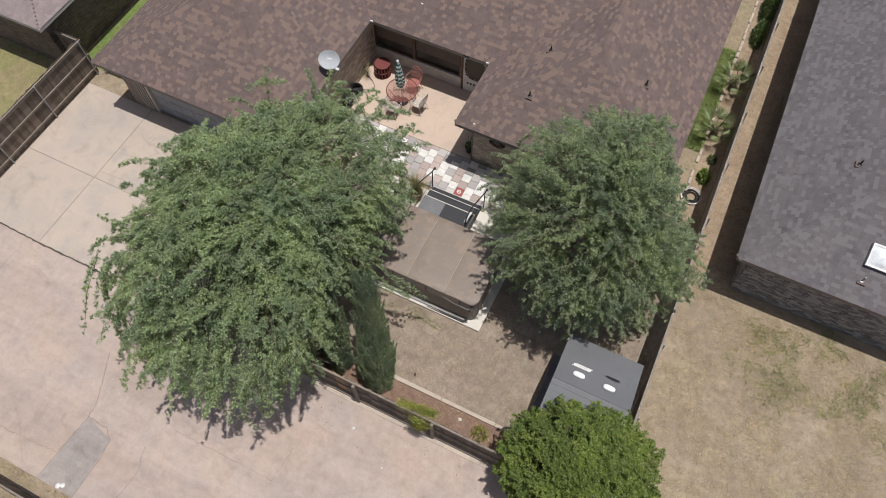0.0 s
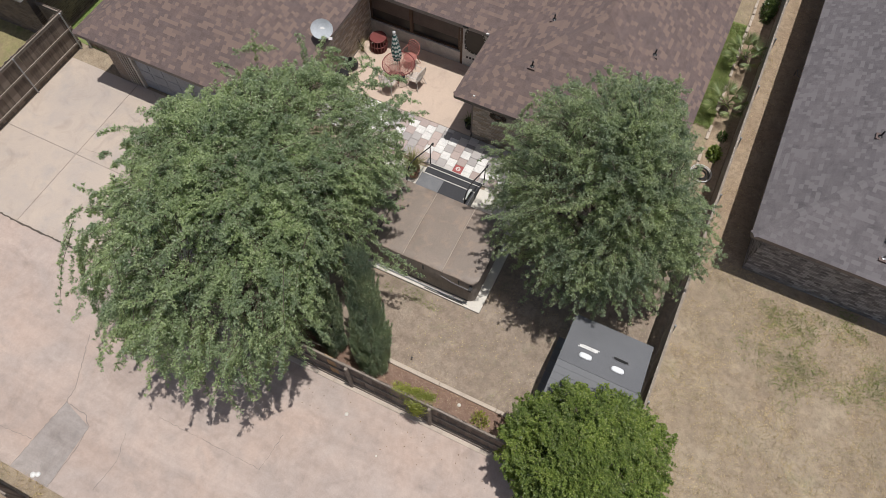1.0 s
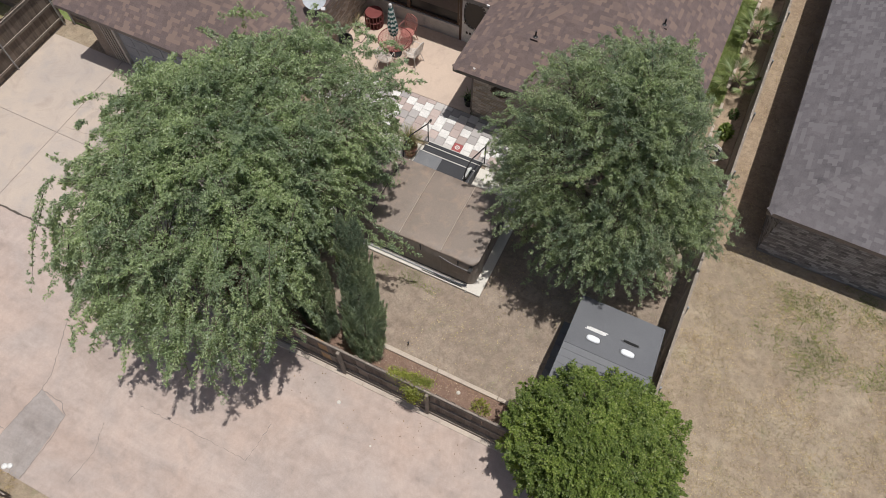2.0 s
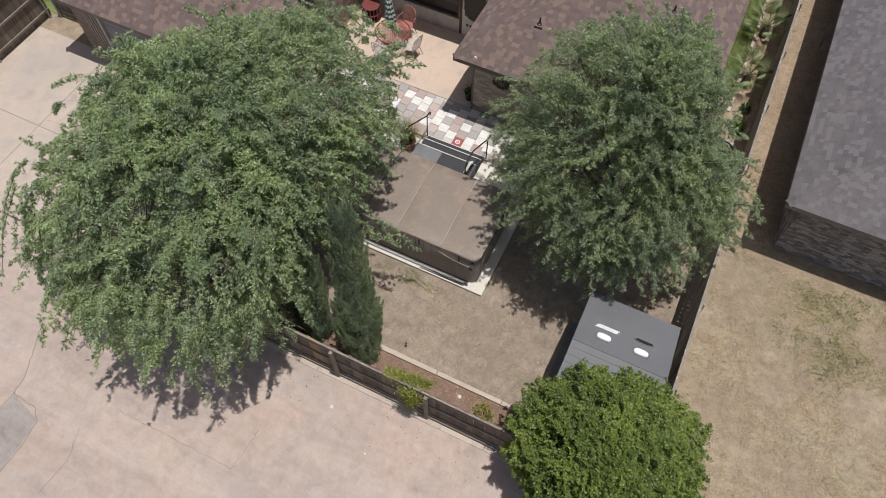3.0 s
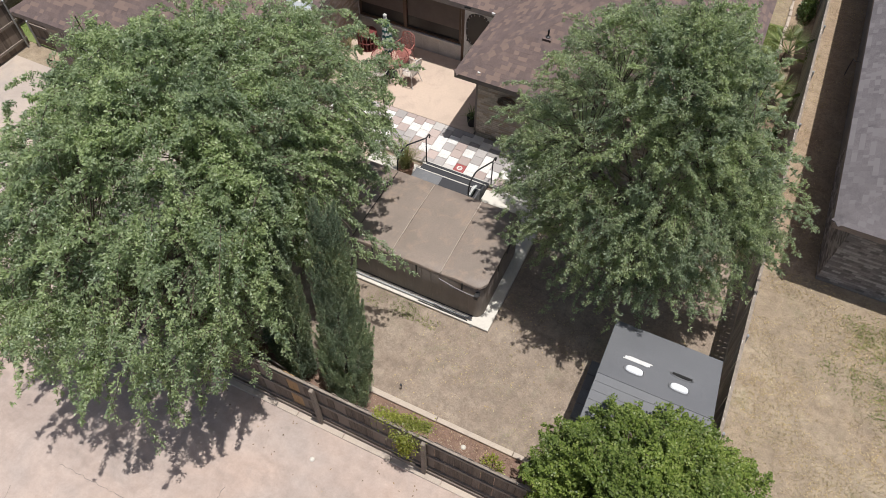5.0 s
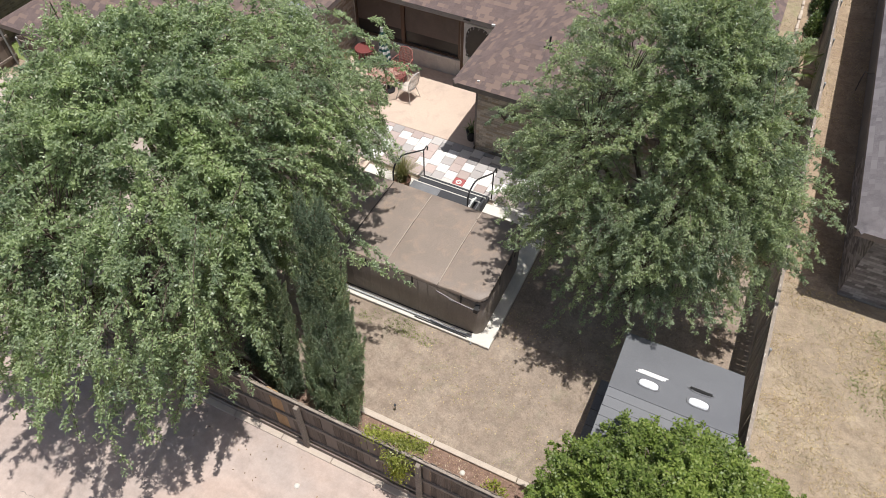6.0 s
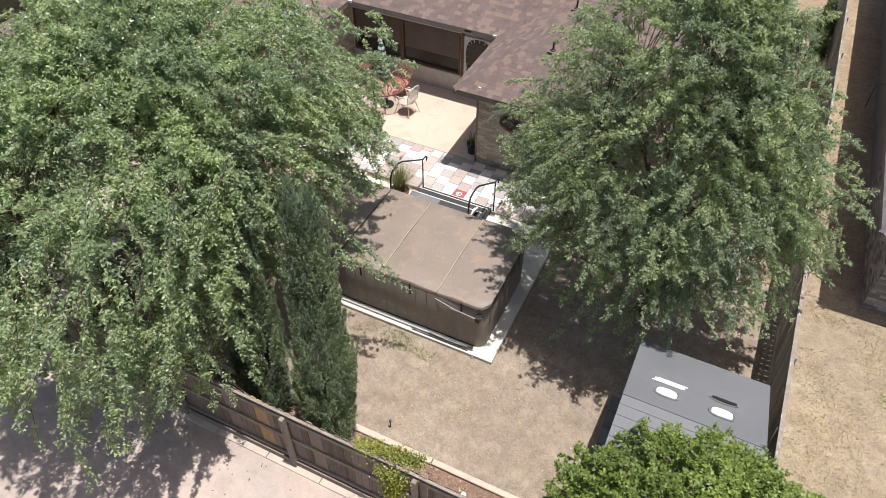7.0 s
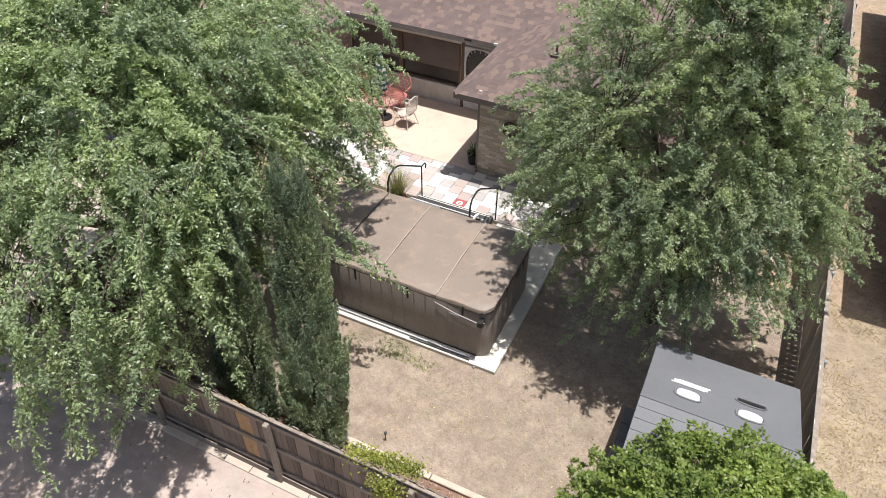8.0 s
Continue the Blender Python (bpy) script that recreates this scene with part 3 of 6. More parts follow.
def shingles(planes, keep, near, course=0.125, width=0.175):
    """Courses of shingles over the planes: the near ones as loose poses, the rest joined in one Geo."""
    g, loose = Geo(), []
    for poly in planes:
        o = poly[0]
        ex = (poly[1] - poly[0]).normalized()
        ey = (poly[2] - poly[0])
        ey = (ey - ex * ey.dot(ex)).normalized()
        en = ex.cross(ey)
        flat = [((p - o).dot(ex), (p - o).dot(ey)) for p in poly]
        top = max(v for _, v in flat)
        row = 0
        while (row + 0.5) * course < top:
            v0 = row * course - 0.03
            for lo, hi in spans(flat, (row + 0.45) * course):
                u = lo - rnd.uniform(0, 0.12)
                while u < hi:
                    w = width * rnd.choice((0.6, 0.8, 1.0, 1.2, 1.45))
                    a, b = max(u, lo) + 0.0005, min(u + w, hi) - 0.0005
                    c = o + ex * ((a + b) / 2) + ey * (v0 + course * 0.5)
                    if b - a > 0.02 and keep(c):
                        t = rnd.uniform(0.003, 0.005)
                        if near(c) and b - a > w - 0.01 and len(loose) < 300:
                            loose.append((Matrix((ex, ey, en)).transposed().to_4x4(), c, w, t))
                        else:
                            h = course * 1.06
                            q = [o + ex * s + ey * (v0 + r) + en * k for s, r, k in ((a, 0, 0.001), (b, 0, 0.001), (b, 0, t), (a, 0, t), (b, h, 0.003), (a, h, 0.003))]
                            g.add(q, [(0, 1, 2, 3), (3, 2, 4, 5), (1, 4, 2), (0, 3, 5)])
                    u += w
            row += 1
    return g, loose


def caps(lines, n_off=0.012):
    """Overlapping cap shingles along hips and ridges: (start, end) pairs."""
    g = Geo()
    for a, b, drop in lines:
        d = (b - a)
        length = d.length
        d.normalize()
        side = d.cross(Vector((0, 0, 1))).normalized()
        k = 0.0
        while k < length:
            p, q = a + d * k, a + d * min(k + 0.30, length)
            up0, up1 = Vector((0, 0, 0.018)), Vector((0, 0, 0.013))
            dn = Vector((0, 0, -drop))
            g.add([p + up0, p + side * 0.12 + up0 + dn, p - side * 0.12 + up0 + dn, q + up1, q + side * 0.12 + up1 + dn, q - side * 0.12 + up1 + dn], [(0, 1, 4, 3), (2, 0, 3, 5), (0, 2, 1)])
            k += 0.2
    return g


def brick_wall(face, along, a0, a1, z0, z1, out, near=lambda a, z: False, skip=lambda a, z: False):
    """Bricks standing 8 mm proud of a wall face. along: 'x' or 'y'; face: the other coordinate; out: -1 or +1."""
    g, loose = Geo(), []
    row, z = 0, z0
    while z + 0.065 < z1:
        a = a0 - (0.105 if row % 2 else 0)
        while a < a1:
            lo, hi = max(a, a0), min(a + 0.2, a1)
            if hi - lo > 0.04 and not skip((lo + hi) / 2, z):
                d0, d1 = sorted((face, face + out * (0.008 + rnd.uniform(-0.003, 0.003))))
                if near((lo + hi) / 2, z) and hi - lo > 0.19 and len(loose) < 300:
                    loose.append(((lo + hi) / 2, z))
                elif along == "x":
                    g.box(lo, hi, d0, d1, z, z + 0.065)
                else:
                    g.box(d0, d1, lo, hi, z, z + 0.065)
            a += 0.21
        z += 0.075
        row += 1
    return g, loose


# brown house: U-shaped hip roof round the patio
XL, XR, YF = -18.9, -10.85, 10.35
RL, RR, RF = -5.95, 1.35, 13.60
YE, YB = 16.54, 26.9
h1, h2, h3 = (XR - XL) / 2, (RR - RL) / 2, (YB - YE) / 2
A1, B1, N1 = ((XL + XR) / 2, YF + h1, h1), ((XL + XR) / 2, YE + h1, h1), (XL + h3, YE + h3, h3)
A2, B2, N2 = ((RL + RR) / 2, RF + h2, h2), ((RL + RR) / 2, YE + h2, h2), (RR - h3, YE + h3, h3)
V1, V2 = (XR, YE, 0), (RL, YE, 0)
PLAN = [
    [(XL, YF, 0), (XR, YF, 0), A1],
    [(XR, YF, 0), V1, B1, A1],
    [(XL, YB, 0), (XL, YF, 0), A1, B1, N1],
    [V1, V2, B2, N2, N1, B1],
    [V2, (RL, RF, 0), A2, B2],
    [(RL, RF, 0), (RR, RF, 0), A2],
    [(RR, RF, 0), (RR, YB, 0), N2, B2, A2],
    [(RR, YB, 0), (XL, YB, 0), N1, N2],
]
PLANES = roof_planes(PLAN, 0.5, EAVE)
house = thing("brick_house", (-8.5, 17, 0), "tan brick house with a brown shingle hip roof round a patio", "house")
roof = part("roof", deck(PLANES), M_DECK, house, "brown asphalt shingle roof")
g, SHINGLE_POSES = shingles(PLANES[:7], lambda c: c.y < 25, lambda c: c.x < -4.2 and c.x > -6.1 and c.y < 15.6)
tagged(part("shingle_field", g, M_SHINGLE, roof), kind="stuff")
lift = [Vector((x, y, EAVE + d * 0.5)) for x, y, d in (A1, B1, N1, A2, B2, N2, (XL, YF, 0), (XR, YF, 0), (RL, RF, 0), (RR, RF, 0))]
tagged(part("hip_cap_field", caps([(lift[6], lift[0], 0.05), (lift[7], lift[0], 0.05), (lift[0], lift[1], 0.07), (lift[1], lift[2], 0.05), (lift[8], lift[3], 0.05), (lift[9], lift[3], 0.05), (lift[3], lift[4], 0.07), (lift[4], lift[5], 0.05), (lift[2], lift[5], 0.07)]), M_SHINGLE, roof), kind="stuff")
# fascia boards along the eaves, 20 mm proud of the deck's edge
for x0, x1, y0, y1, m in ((XL, XR, YF - 0.02, YF, M_FASCIA), (XL - 0.02, XL, YF, YB, M_FASCIA), (RL, RR, RF - 0.02, RF, M_FASCIA), (RR, RR + 0.02, RF, YB, M_FASCIA),
                          (XR, XR + 0.02, YF, YE - 0.03, M_FASCIA), (RL - 0.02, RL, RF, YE - 0.03, M_FASCIA), (XR + 0.03, RL - 0.03, YE - 0.02, YE, M_TRIM)):
    part("fascia", Geo().box(x0, x1, y0, y1, EAVE - 0.17, EAVE - 0.012), m, roof)
for x, y in ((XR + 0.08, YE - 0.10), (RL - 0.10, YE - 0.10)):
    part("flashing_corner", Geo().box(x - 0.05, x + 0.05, y + 0.03, y + 0.08, EAVE - 0.05, EAVE + 0.015), M_WHITE, roof, "white metal flashing corner")
part("soffit_vent", Geo().box(-7.0, -6.78, YE - 0.032, YE - 0.0205, EAVE - 0.10, EAVE - 0.05), M_BLACK, roof)

WALL_TOP = EAVE - 0.155
WT = 0.22
W1, W2, WY1 = -11.13, -18.5, 10.85       # left wing: right wall, left wall, front wall
W3, W4, WY2, WYB = -5.46, 0.92, 14.15, 17.05


def wall_of(name, x0, x1, y0, y1, material, label="", holes=()):
    """A wall as the boxes left round its openings. holes: (a0, a1, z0, z1) along the longer side."""
    g = Geo()
    along_x = x1 - x0 > y1 - y0
    a, end = (x0, x1) if along_x else (y0, y1)
    cuts = sorted(holes)
    spans = []
    for h0, h1_, z0, z1 in cuts:
        spans.append((a, h0, 0, WALL_TOP))
        if z0 > 0:
            spans.append((h0, h1_, 0, z0))
        if z1 < WALL_TOP:
            spans.append((h0, h1_, z1, WALL_TOP))
        a = h1_
    spans.append((a, end, 0, WALL_TOP))
    for s0, s1, z0, z1 in spans:
        if s1 - s0 > 0.001:
            g.box(s0, s1, y0, y1, z0, z1) if along_x else g.box(x0, x1, s0, s1, z0, z1)
    return part(name, g, material, house, label)


GAR = (-17.45, -12.3, 0.0, 2.15)
wall_of("garage_wall", W2, W1, WY1, WY1 + WT, M_TWALL, "", (GAR,))
wall_of("wall", W2, W2 + WT, WY1 + WT, 26.4, M_TWALL)
east = wall_of("wall", W1 - WT, W1, WY1 + WT, WYB, M_MORTAR, "tan brick wall beside the patio")
WIN = (-11.10, -7.32, 0.74, 2.14)
DOOR = (-7.195, -6.12, 0.0, 2.13)
back = wall_of("patio_wall", W1 - WT, W3 + WT, WYB, WYB + WT, M_CREAM, "cream panelled wall with a long dark window", (WIN, DOOR))
wall_of("wall", W3, W3 + WT, WY2 + WT, WYB, M_TWALL)
front = wall_of("wall", W3, W4, WY2, WY2 + WT, M_MORTAR, "tan brick end wall of the bedroom wing")
wall_of("wall", W4 - WT, W4, WY2 + WT, 26.4, M_TWALL)
wall_of("wall", W2, W4, 26.4, 26.4 + WT, M_TWALL)
part("room_floor", Geo().box(-18.2, 0.6, 17.3, 26.3, 0.0, 0.06), M_FASCIA, house)
part("room_back", Geo().box(-11.3, -5.3, 19.0, 19.1, 0.06, 2.4), M_SOFFIT, house, "plain pale inner wall")
g, _ = brick_wall(W1, "y", WY1 + 0.02, WYB, 0.12, WALL_TOP, 1)
tagged(part("brick_field", g, M_BRICK, east), kind="stuff")
g, BRICK_POSES = brick_wall(WY2, "x", W3, W4, 0.02, WALL_TOP, -1, near=lambda a, z: a < -3.5)
tagged(part("brick_field", g, M_BRICK, front), kind="stuff")

# garage door with sections, and the trim beside it
gd = part("garage_door", Geo().box(GAR[0] + 0.09, GAR[1] - 0.09, WY1 + 0.10, WY1 + 0.15, 0.03, 2.06), M_GARAGE, house, "blue-grey sectional garage door")
for k in range(4):
    for i in range(8):
        x0 = GAR[0] + 0.14 + i * 0.61
        part("door_panel", Geo().slab(x0, x0 + 0.52, WY1 + 0.085, WY1 + 0.10, 0.09 + k * 0.5, 0.46 + k * 0.5, 0.004), M_GARAGE, gd)
for x0, x1 in ((GAR[0], GAR[0] + 0.09), (GAR[1] - 0.09, GAR[1])):
    part("door_frame", Geo().box(x0, x1, WY1 - 0.015, WY1 + 0.16, 0, 2.06), M_CREAM, house)
part("door_frame", Geo().box(GAR[0], GAR[1], WY1 - 0.015, WY1 + 0.16, 2.06, 2.15), M_CREAM, house)
for k in range(4):
    x0 = GAR[0] - 0.12 - k * 0.13
    part("trim_batten", Geo().box(x0, x0 + 0.05, WY1 - 0.03, WY1, 0.05, WALL_TOP), M_SOFFIT, house)

# patio window: brown frames, dark screens
win = part("window", Geo().box(WIN[0], WIN[1], WYB + 0.10, WYB + 0.115, WIN[2], WIN[3]), M_SCREEN, house, "long dark screened window")
for x0, x1, z0, z1 in ((WIN[0], WIN[1], WIN[2], WIN[2] + 0.05), (WIN[0], WIN[1], WIN[3] - 0.05, WIN[3]), (WIN[0], WIN[0] + 0.05, WIN[2] + 0.05, WIN[3] - 0.05), (WIN[1] - 0.08, WIN[1], WIN[2] + 0.05, WIN[3] - 0.05), (-9.42, -9.30, WIN[2] + 0.05, WIN[3] - 0.05)):
    part("window_frame", Geo().box(x0, x1, WYB + 0.02, WYB + 0.13, z0, z1), M_WOODTRIM, win)
for x0, x1 in ((WIN[0] + 0.06, -9.43), (-9.29, WIN[1] - 0.09)):
    part("shade", Geo().box(x0, x1, WYB + 0.085, WYB + 0.092, 1.22, WIN[3] - 0.05), M_SHADE, win, "half-lowered brown solar shade")
part("window_sill", Geo().slab(WIN[0] - 0.03, WIN[1] + 0.03, WYB - 0.05, WYB + 0.02, WIN[2] - 0.05, WIN[2], 0.008), M_CREAM, win)
part("corner_post", Geo().box(-7.30, -7.20, WYB - 0.03, WYB, 0.125, WALL_TOP), M_WOODTRIM, house, "brown wooden post")
for k in range(6):
    part("wall_batten", Geo().box(-10.6 + k * 0.62, -10.57 + k * 0.62, WYB - 0.012, WYB, 0.14, WIN[2] - 0.06), M_CREAM, back)

# white screen door with an oval of dark mesh and scrollwork
g = Geo()
OV = (-6.71, 1.47, 0.43, 0.62)
n = 40
ring = [(OV[0] + OV[2] * math.copysign(abs(math.cos(a)) ** 0.72, math.cos(a)), OV[1] + OV[3] * math.copysign(abs(math.sin(a)) ** 0.72, math.sin(a))) for a in (2 * math.pi * k / n for k in range(n))]
box_ring = []
for k in range(n):
    a = 2 * math.pi * k / n
    cx, cz = math.cos(a), math.sin(a)
    s = min(0.455 / max(abs(cx), 1e-6), 0.64 / max(abs(cz), 1e-6))
    box_ring.append((OV[0] + cx * s, OV[1] + cz * s))
for y0, flip in ((WYB - 0.045, 1), (WYB - 0.005, -1)):
    v = [(x, y0, z) for x, z in ring] + [(x, y0, z) for x, z in box_ring]
    g.add(v, [((k, (k + 1) % n, n + (k + 1) % n, n + k))[::flip] for k in range(n)])
g.box(-7.145, -6.235, WYB - 0.045, WYB - 0.005, 0.14, 0.83)
sd = part("screen_door", g, M_WHITE, house, "white screen door with a dark oval panel")
part("door_screen", Geo().add([(x, WYB - 0.02, z) for x, z in ring], [tuple(range(n))]), M_SCREEN, sd, "dark oval mesh")
for k in range(n):
    if k % 2 == 0:
        x, z = ring[k]
        x2, z2 = OV[0] + (x - OV[0]) * 0.86, OV[1] + (z - OV[1]) * 0.86
        part("scroll", Geo().tube([(x, WYB - 0.047, z), ((x + x2) / 2 + 0.02, WYB - 0.047, (z + z2) / 2), (x2, WYB - 0.047, z2)], 0.009, 5), M_WHITE, sd)
for k in range(4):
    part("pet_slot", Geo().box(-7.03 + k * 0.13, -6.95 + k * 0.13, WYB - 0.05, WYB - 0.042, 0.56, 0.66), M_BLACK, sd)
for x0, x1, z0, z1 in ((-7.195, -7.135, 0.13, 2.09), (-6.23, -6.12, 0.13, 2.09), (-7.195, -6.12, 2.09, 2.13)):
    part("door_jamb", Geo().box(x0, x1, WYB - 0.04, WYB + 0.12, z0, z1), M_WHITE, sd)
part("knob", Geo().lathe([(0.0, 0), (0.03, 0.01), (0.03, 0.03), (0.0, 0.045)], (0, 0, 0), 10).turned(Matrix.Translation((-7.07, WYB - 0.045, 1.05)) @ pose(0, 0, 0, 90)), M_SILVER, sd, smooth=40)


def roof_vent(x, y, z, h=0.24, house_=house, material=M_BLACK):
    v = part("roof_vent", Geo().lathe([(0.07, -0.06), (0.07, 0.03), (0.027, 0.05), (0.027, h), (0.018, h)], (x, y, z), 12), material, house_, "dark plumbing vent pipe", smooth=40)
    part("flashing", Geo().box(x - 0.12, x + 0.12, y - 0.12, y + 0.12, z - 0.08, z + 0.012), M_SHINGLE, v)


roof_vent(-3.93, 15.12, EAVE + 0.5 * (15.12 - RF))
roof_vent(-0.56, 17.10, EAVE + 0.5 * (RR + 0.56))
roof_vent(-3.99, 17.10, EAVE + 0.5 * (-3.99 - RL))
for x, y in ((-5.3, 13.75), (-9.2, 17.6)):
    part("nail_patch", Geo().box(x - 0.04, x + 0.03, y - 0.02, y + 0.02, EAVE, EAVE + 0.5 * abs(y - (RF if y < 15 else YE)) + 0.03), M_WHITE, roof, "pale repair spot")

# twig wreath, downspout
orn = thing("wall_wreath", (-4.55, WY2 - 0.03, 1.65), "dark brown twig wreath hanging on the brick wall", "wreath")
rw = random.Random(17)
for k in range(14):
    q0, rr = rw.uniform(0, 6.28), rw.uniform(0.10, 0.25)
    pts = [(-4.55 + (rr + rw.uniform(-0.03, 0.03)) * 1.25 * math.cos(q0 + j * 0.5), WY2 - 0.03 - rw.uniform(0, 0.04), 1.65 + (rr + rw.uniform(-0.03, 0.03)) * math.sin(q0 + j * 0.5)) for j in range(11)]
    part("twig", Geo().tube(pts, 0.012, 5), M_TERRA if k % 5 == 0 else M_BARK, orn)
part("downspout", Geo().box(W3 - 0.09, W3 - 0.01, WY2 + 0.06, WY2 + 0.13, 0.13, WALL_TOP), M_FASCIA, house, "dark downspout")

# grey neighbour house
NX, NY, NE = 4.12, 12.86, 2.45
NXB, NYB = 17.0, 31.0
nh = (NXB - NX) / 2
NP = roof_planes([
    [(NX, NY, 0), (NXB, NY, 0), (NX + nh, NY + nh, nh)],
    [(NX, NYB, 0), (NX, NY, 0), (NX + nh, NY + nh, nh), (NX + nh, NYB - nh, nh)],
    [(NXB, NY, 0), (NXB, NYB, 0), (NX + nh, NYB - nh, nh), (NX + nh, NY + nh, nh)],
    [(NXB, NYB, 0), (NX, NYB, 0), (NX + nh, NYB - nh, nh)],
], 0.5, NE)
grey = thing("neighbour_house", (10, 20, 0), "grey brick house with a charcoal shingle hip roof", "house")
groof = part("roof", deck(NP), M_GDECK, grey, "charcoal asphalt shingle roof")
g, _ = shingles(NP[:2], lambda c: c.x < 12.5 and c.y < 27, lambda c: False)
tagged(part("shingle_field", g, M_GSHINGLE, groof), kind="stuff")
k0 = Vector((NX, NY, NE))
tagged(part("hip_cap_field", caps([(k0, Vector((NX + nh, NY + nh, NE + nh * 0.5)), 0.05)]), M_GSHINGLE, groof), kind="stuff")
part("fascia", Geo().box(NX, NXB, NY - 0.02, NY, NE - 0.17, NE - 0.012), M_FASCIA, groof)
part("fascia", Geo().box(NX - 0.02, NX, NY, NYB, NE - 0.17, NE - 0.012), M_FASCIA, groof)
gtop = NE - 0.155
gw = part("wall", Geo().box(4.66, 16.4, 13.22, 13.44, 0, gtop), M_GMORTAR, grey, "grey brick wall")
gl = part("wall", Geo().box(4.66, 4.88, 13.44, 30.4, 0, gtop), M_GMORTAR, grey)
part("wall", Geo().box(16.18, 16.4, 13.44, 30.4, 0, gtop), M_GMORTAR, grey)
part("wall", Geo().box(4.88, 16.18, 30.2, 30.4, 0, gtop), M_GMORTAR, grey)
g, GBRICK_POSES = brick_wall(13.22, "x", 4.66, 12.0, 0.02, gtop, -1, near=lambda a, z: a < 6.6)
tagged(part("brick_field", g, M_GBRICK, gw), kind="stuff")
g, _ = brick_wall(4.66, "y", 13.22, 18.0, 0.02, gtop, -1)
tagged(part("brick_field", g, M_GBRICK, gl), kind="stuff")


def on_grey_front(y):
    return NE + 0.5 * (y - NY)


tiltm = Matrix.Translation((7.87, 14.21, on_grey_front(14.21) + 0.02)) @ pose(0, 0, 0, math.degrees(math.atan(0.5)))
g = Geo()
for a in ((-0.42, 0.42, -0.36, -0.30), (-0.42, 0.42, 0.30, 0.36), (-0.42, -0.36, -0.30, 0.30), (0.36, 0.42, -0.30, 0.30)):
    g.box(*a, -0.02, 0.12)
sky1 = part("skylight", g.turned(tiltm), M_WHITE, grey, "white-framed domed skylight")
g = Geo()
q = 8
vv = [(-0.36 + 0.72 * i / q, -0.30 + 0.60 * j / q, 0.10 + 0.12 * math.sin(math.pi * i / q) ** 0.6 * math.sin(math.pi * j / q) ** 0.6) for j in range(q + 1) for i in range(q + 1)]
g.add(vv, [(j * (q + 1) + i, j * (q + 1) + i + 1, (j + 1) * (q + 1) + i + 1, (j + 1) * (q + 1) + i) for j in range(q) for i in range(q)])
part("skylight_dome", g.turned(tiltm), M_ACRYLIC, sky1, "milky acrylic dome", smooth=60)
roof_vent(7.59, 13.47, on_grey_front(13.47), 0.25, grey, M_GREYMETAL)
roof_vent(6.45, 16.93, NE + 0.5 * (6.45 - NX), 0.25, grey)
part("cable", Geo().tube([(NX + 0.1, 19.6, 2.25), (4.10, 20.3, 1.75), (4.13, 20.9, 1.45), (4.25, 21.6, 0.7), (4.36, 22.1, 0.02)], 0.012, 6), M_BLACK, grey, "dark cable hanging from the eave")

# brown house beyond the driveway
FX, FY, FE = -21.6, 10.72, 2.7
FP = roof_planes([
    [(-34.0, FY, 0), (FX, FY, 0), (FX - 6.2, FY + 6.2, 6.2)],
    [(FX, FY, 0), (FX, 32.0, 0), (FX - 6.2, 32 - 6.2, 6.2), (FX - 6.2, FY + 6.2, 6.2)],
    [(-34.0, 32.0, 0), (-34.0, FY, 0), (FX - 6.2, FY + 6.2, 6.2), (FX - 6.2, 32 - 6.2, 6.2)],
    [(FX, 32.0, 0), (-34.0, 32.0, 0), (FX - 6.2, 32 - 6.2, 6.2)],
], 0.42, FE)
far = thing("corner_house", (-27, 18, 0), "dark brown brick house with a mauve-brown shingle roof", "house")
froof = part("roof", deck(FP), M_DECK, far, "mauve-brown shingle roof")
g, _ = shingles(FP[:2], lambda c: c.x > -27 and c.y < 18, lambda c: False)
tagged(part("shingle_field", g, M_MAUVE, froof), kind="stuff")
part("fascia", Geo().box(-34, FX, FY - 0.02, FY, FE - 0.17, FE - 0.012), M_CREAM, froof)
part("fascia", Geo().box(FX, FX + 0.02, FY, 32, FE - 0.17, FE - 0.012), M_CREAM, froof)
for a in ((-33.4, -22.12, 11.2, 11.42), (-22.34, -22.12, 11.42, 31.4), (-33.4, -33.18, 11.42, 31.4), (-33.18, -22.34, 31.18, 31.4)):
    part("wall", Geo().box(*a, 0, FE - 0.155), M_BWALL, far)

# ---- fences ----


def picket_mesh(name, h, w, material, t=0.017, ear=0.03):
    """An upright board with clipped corners, standing on its origin, its face along x."""
    poly = [(-w / 2, 0), (w / 2, 0), (w / 2, h - ear), (w / 2 - ear, h), (-w / 2 + ear, h), (-w / 2, h - ear)]
    n = len(poly)
    v = [(x, -t / 2, z) for x, z in poly] + [(x, t / 2, z) for x, z in poly]
    me = bpy.data.meshes.new(name)
    me.from_pydata(v, [], [tuple(range(n)), tuple(range(2 * n - 1, n - 1, -1))] + [(i, n + i, n + (i + 1) % n, (i + 1) % n) for i in range(n)])
    me.materials.append(material)
    return me


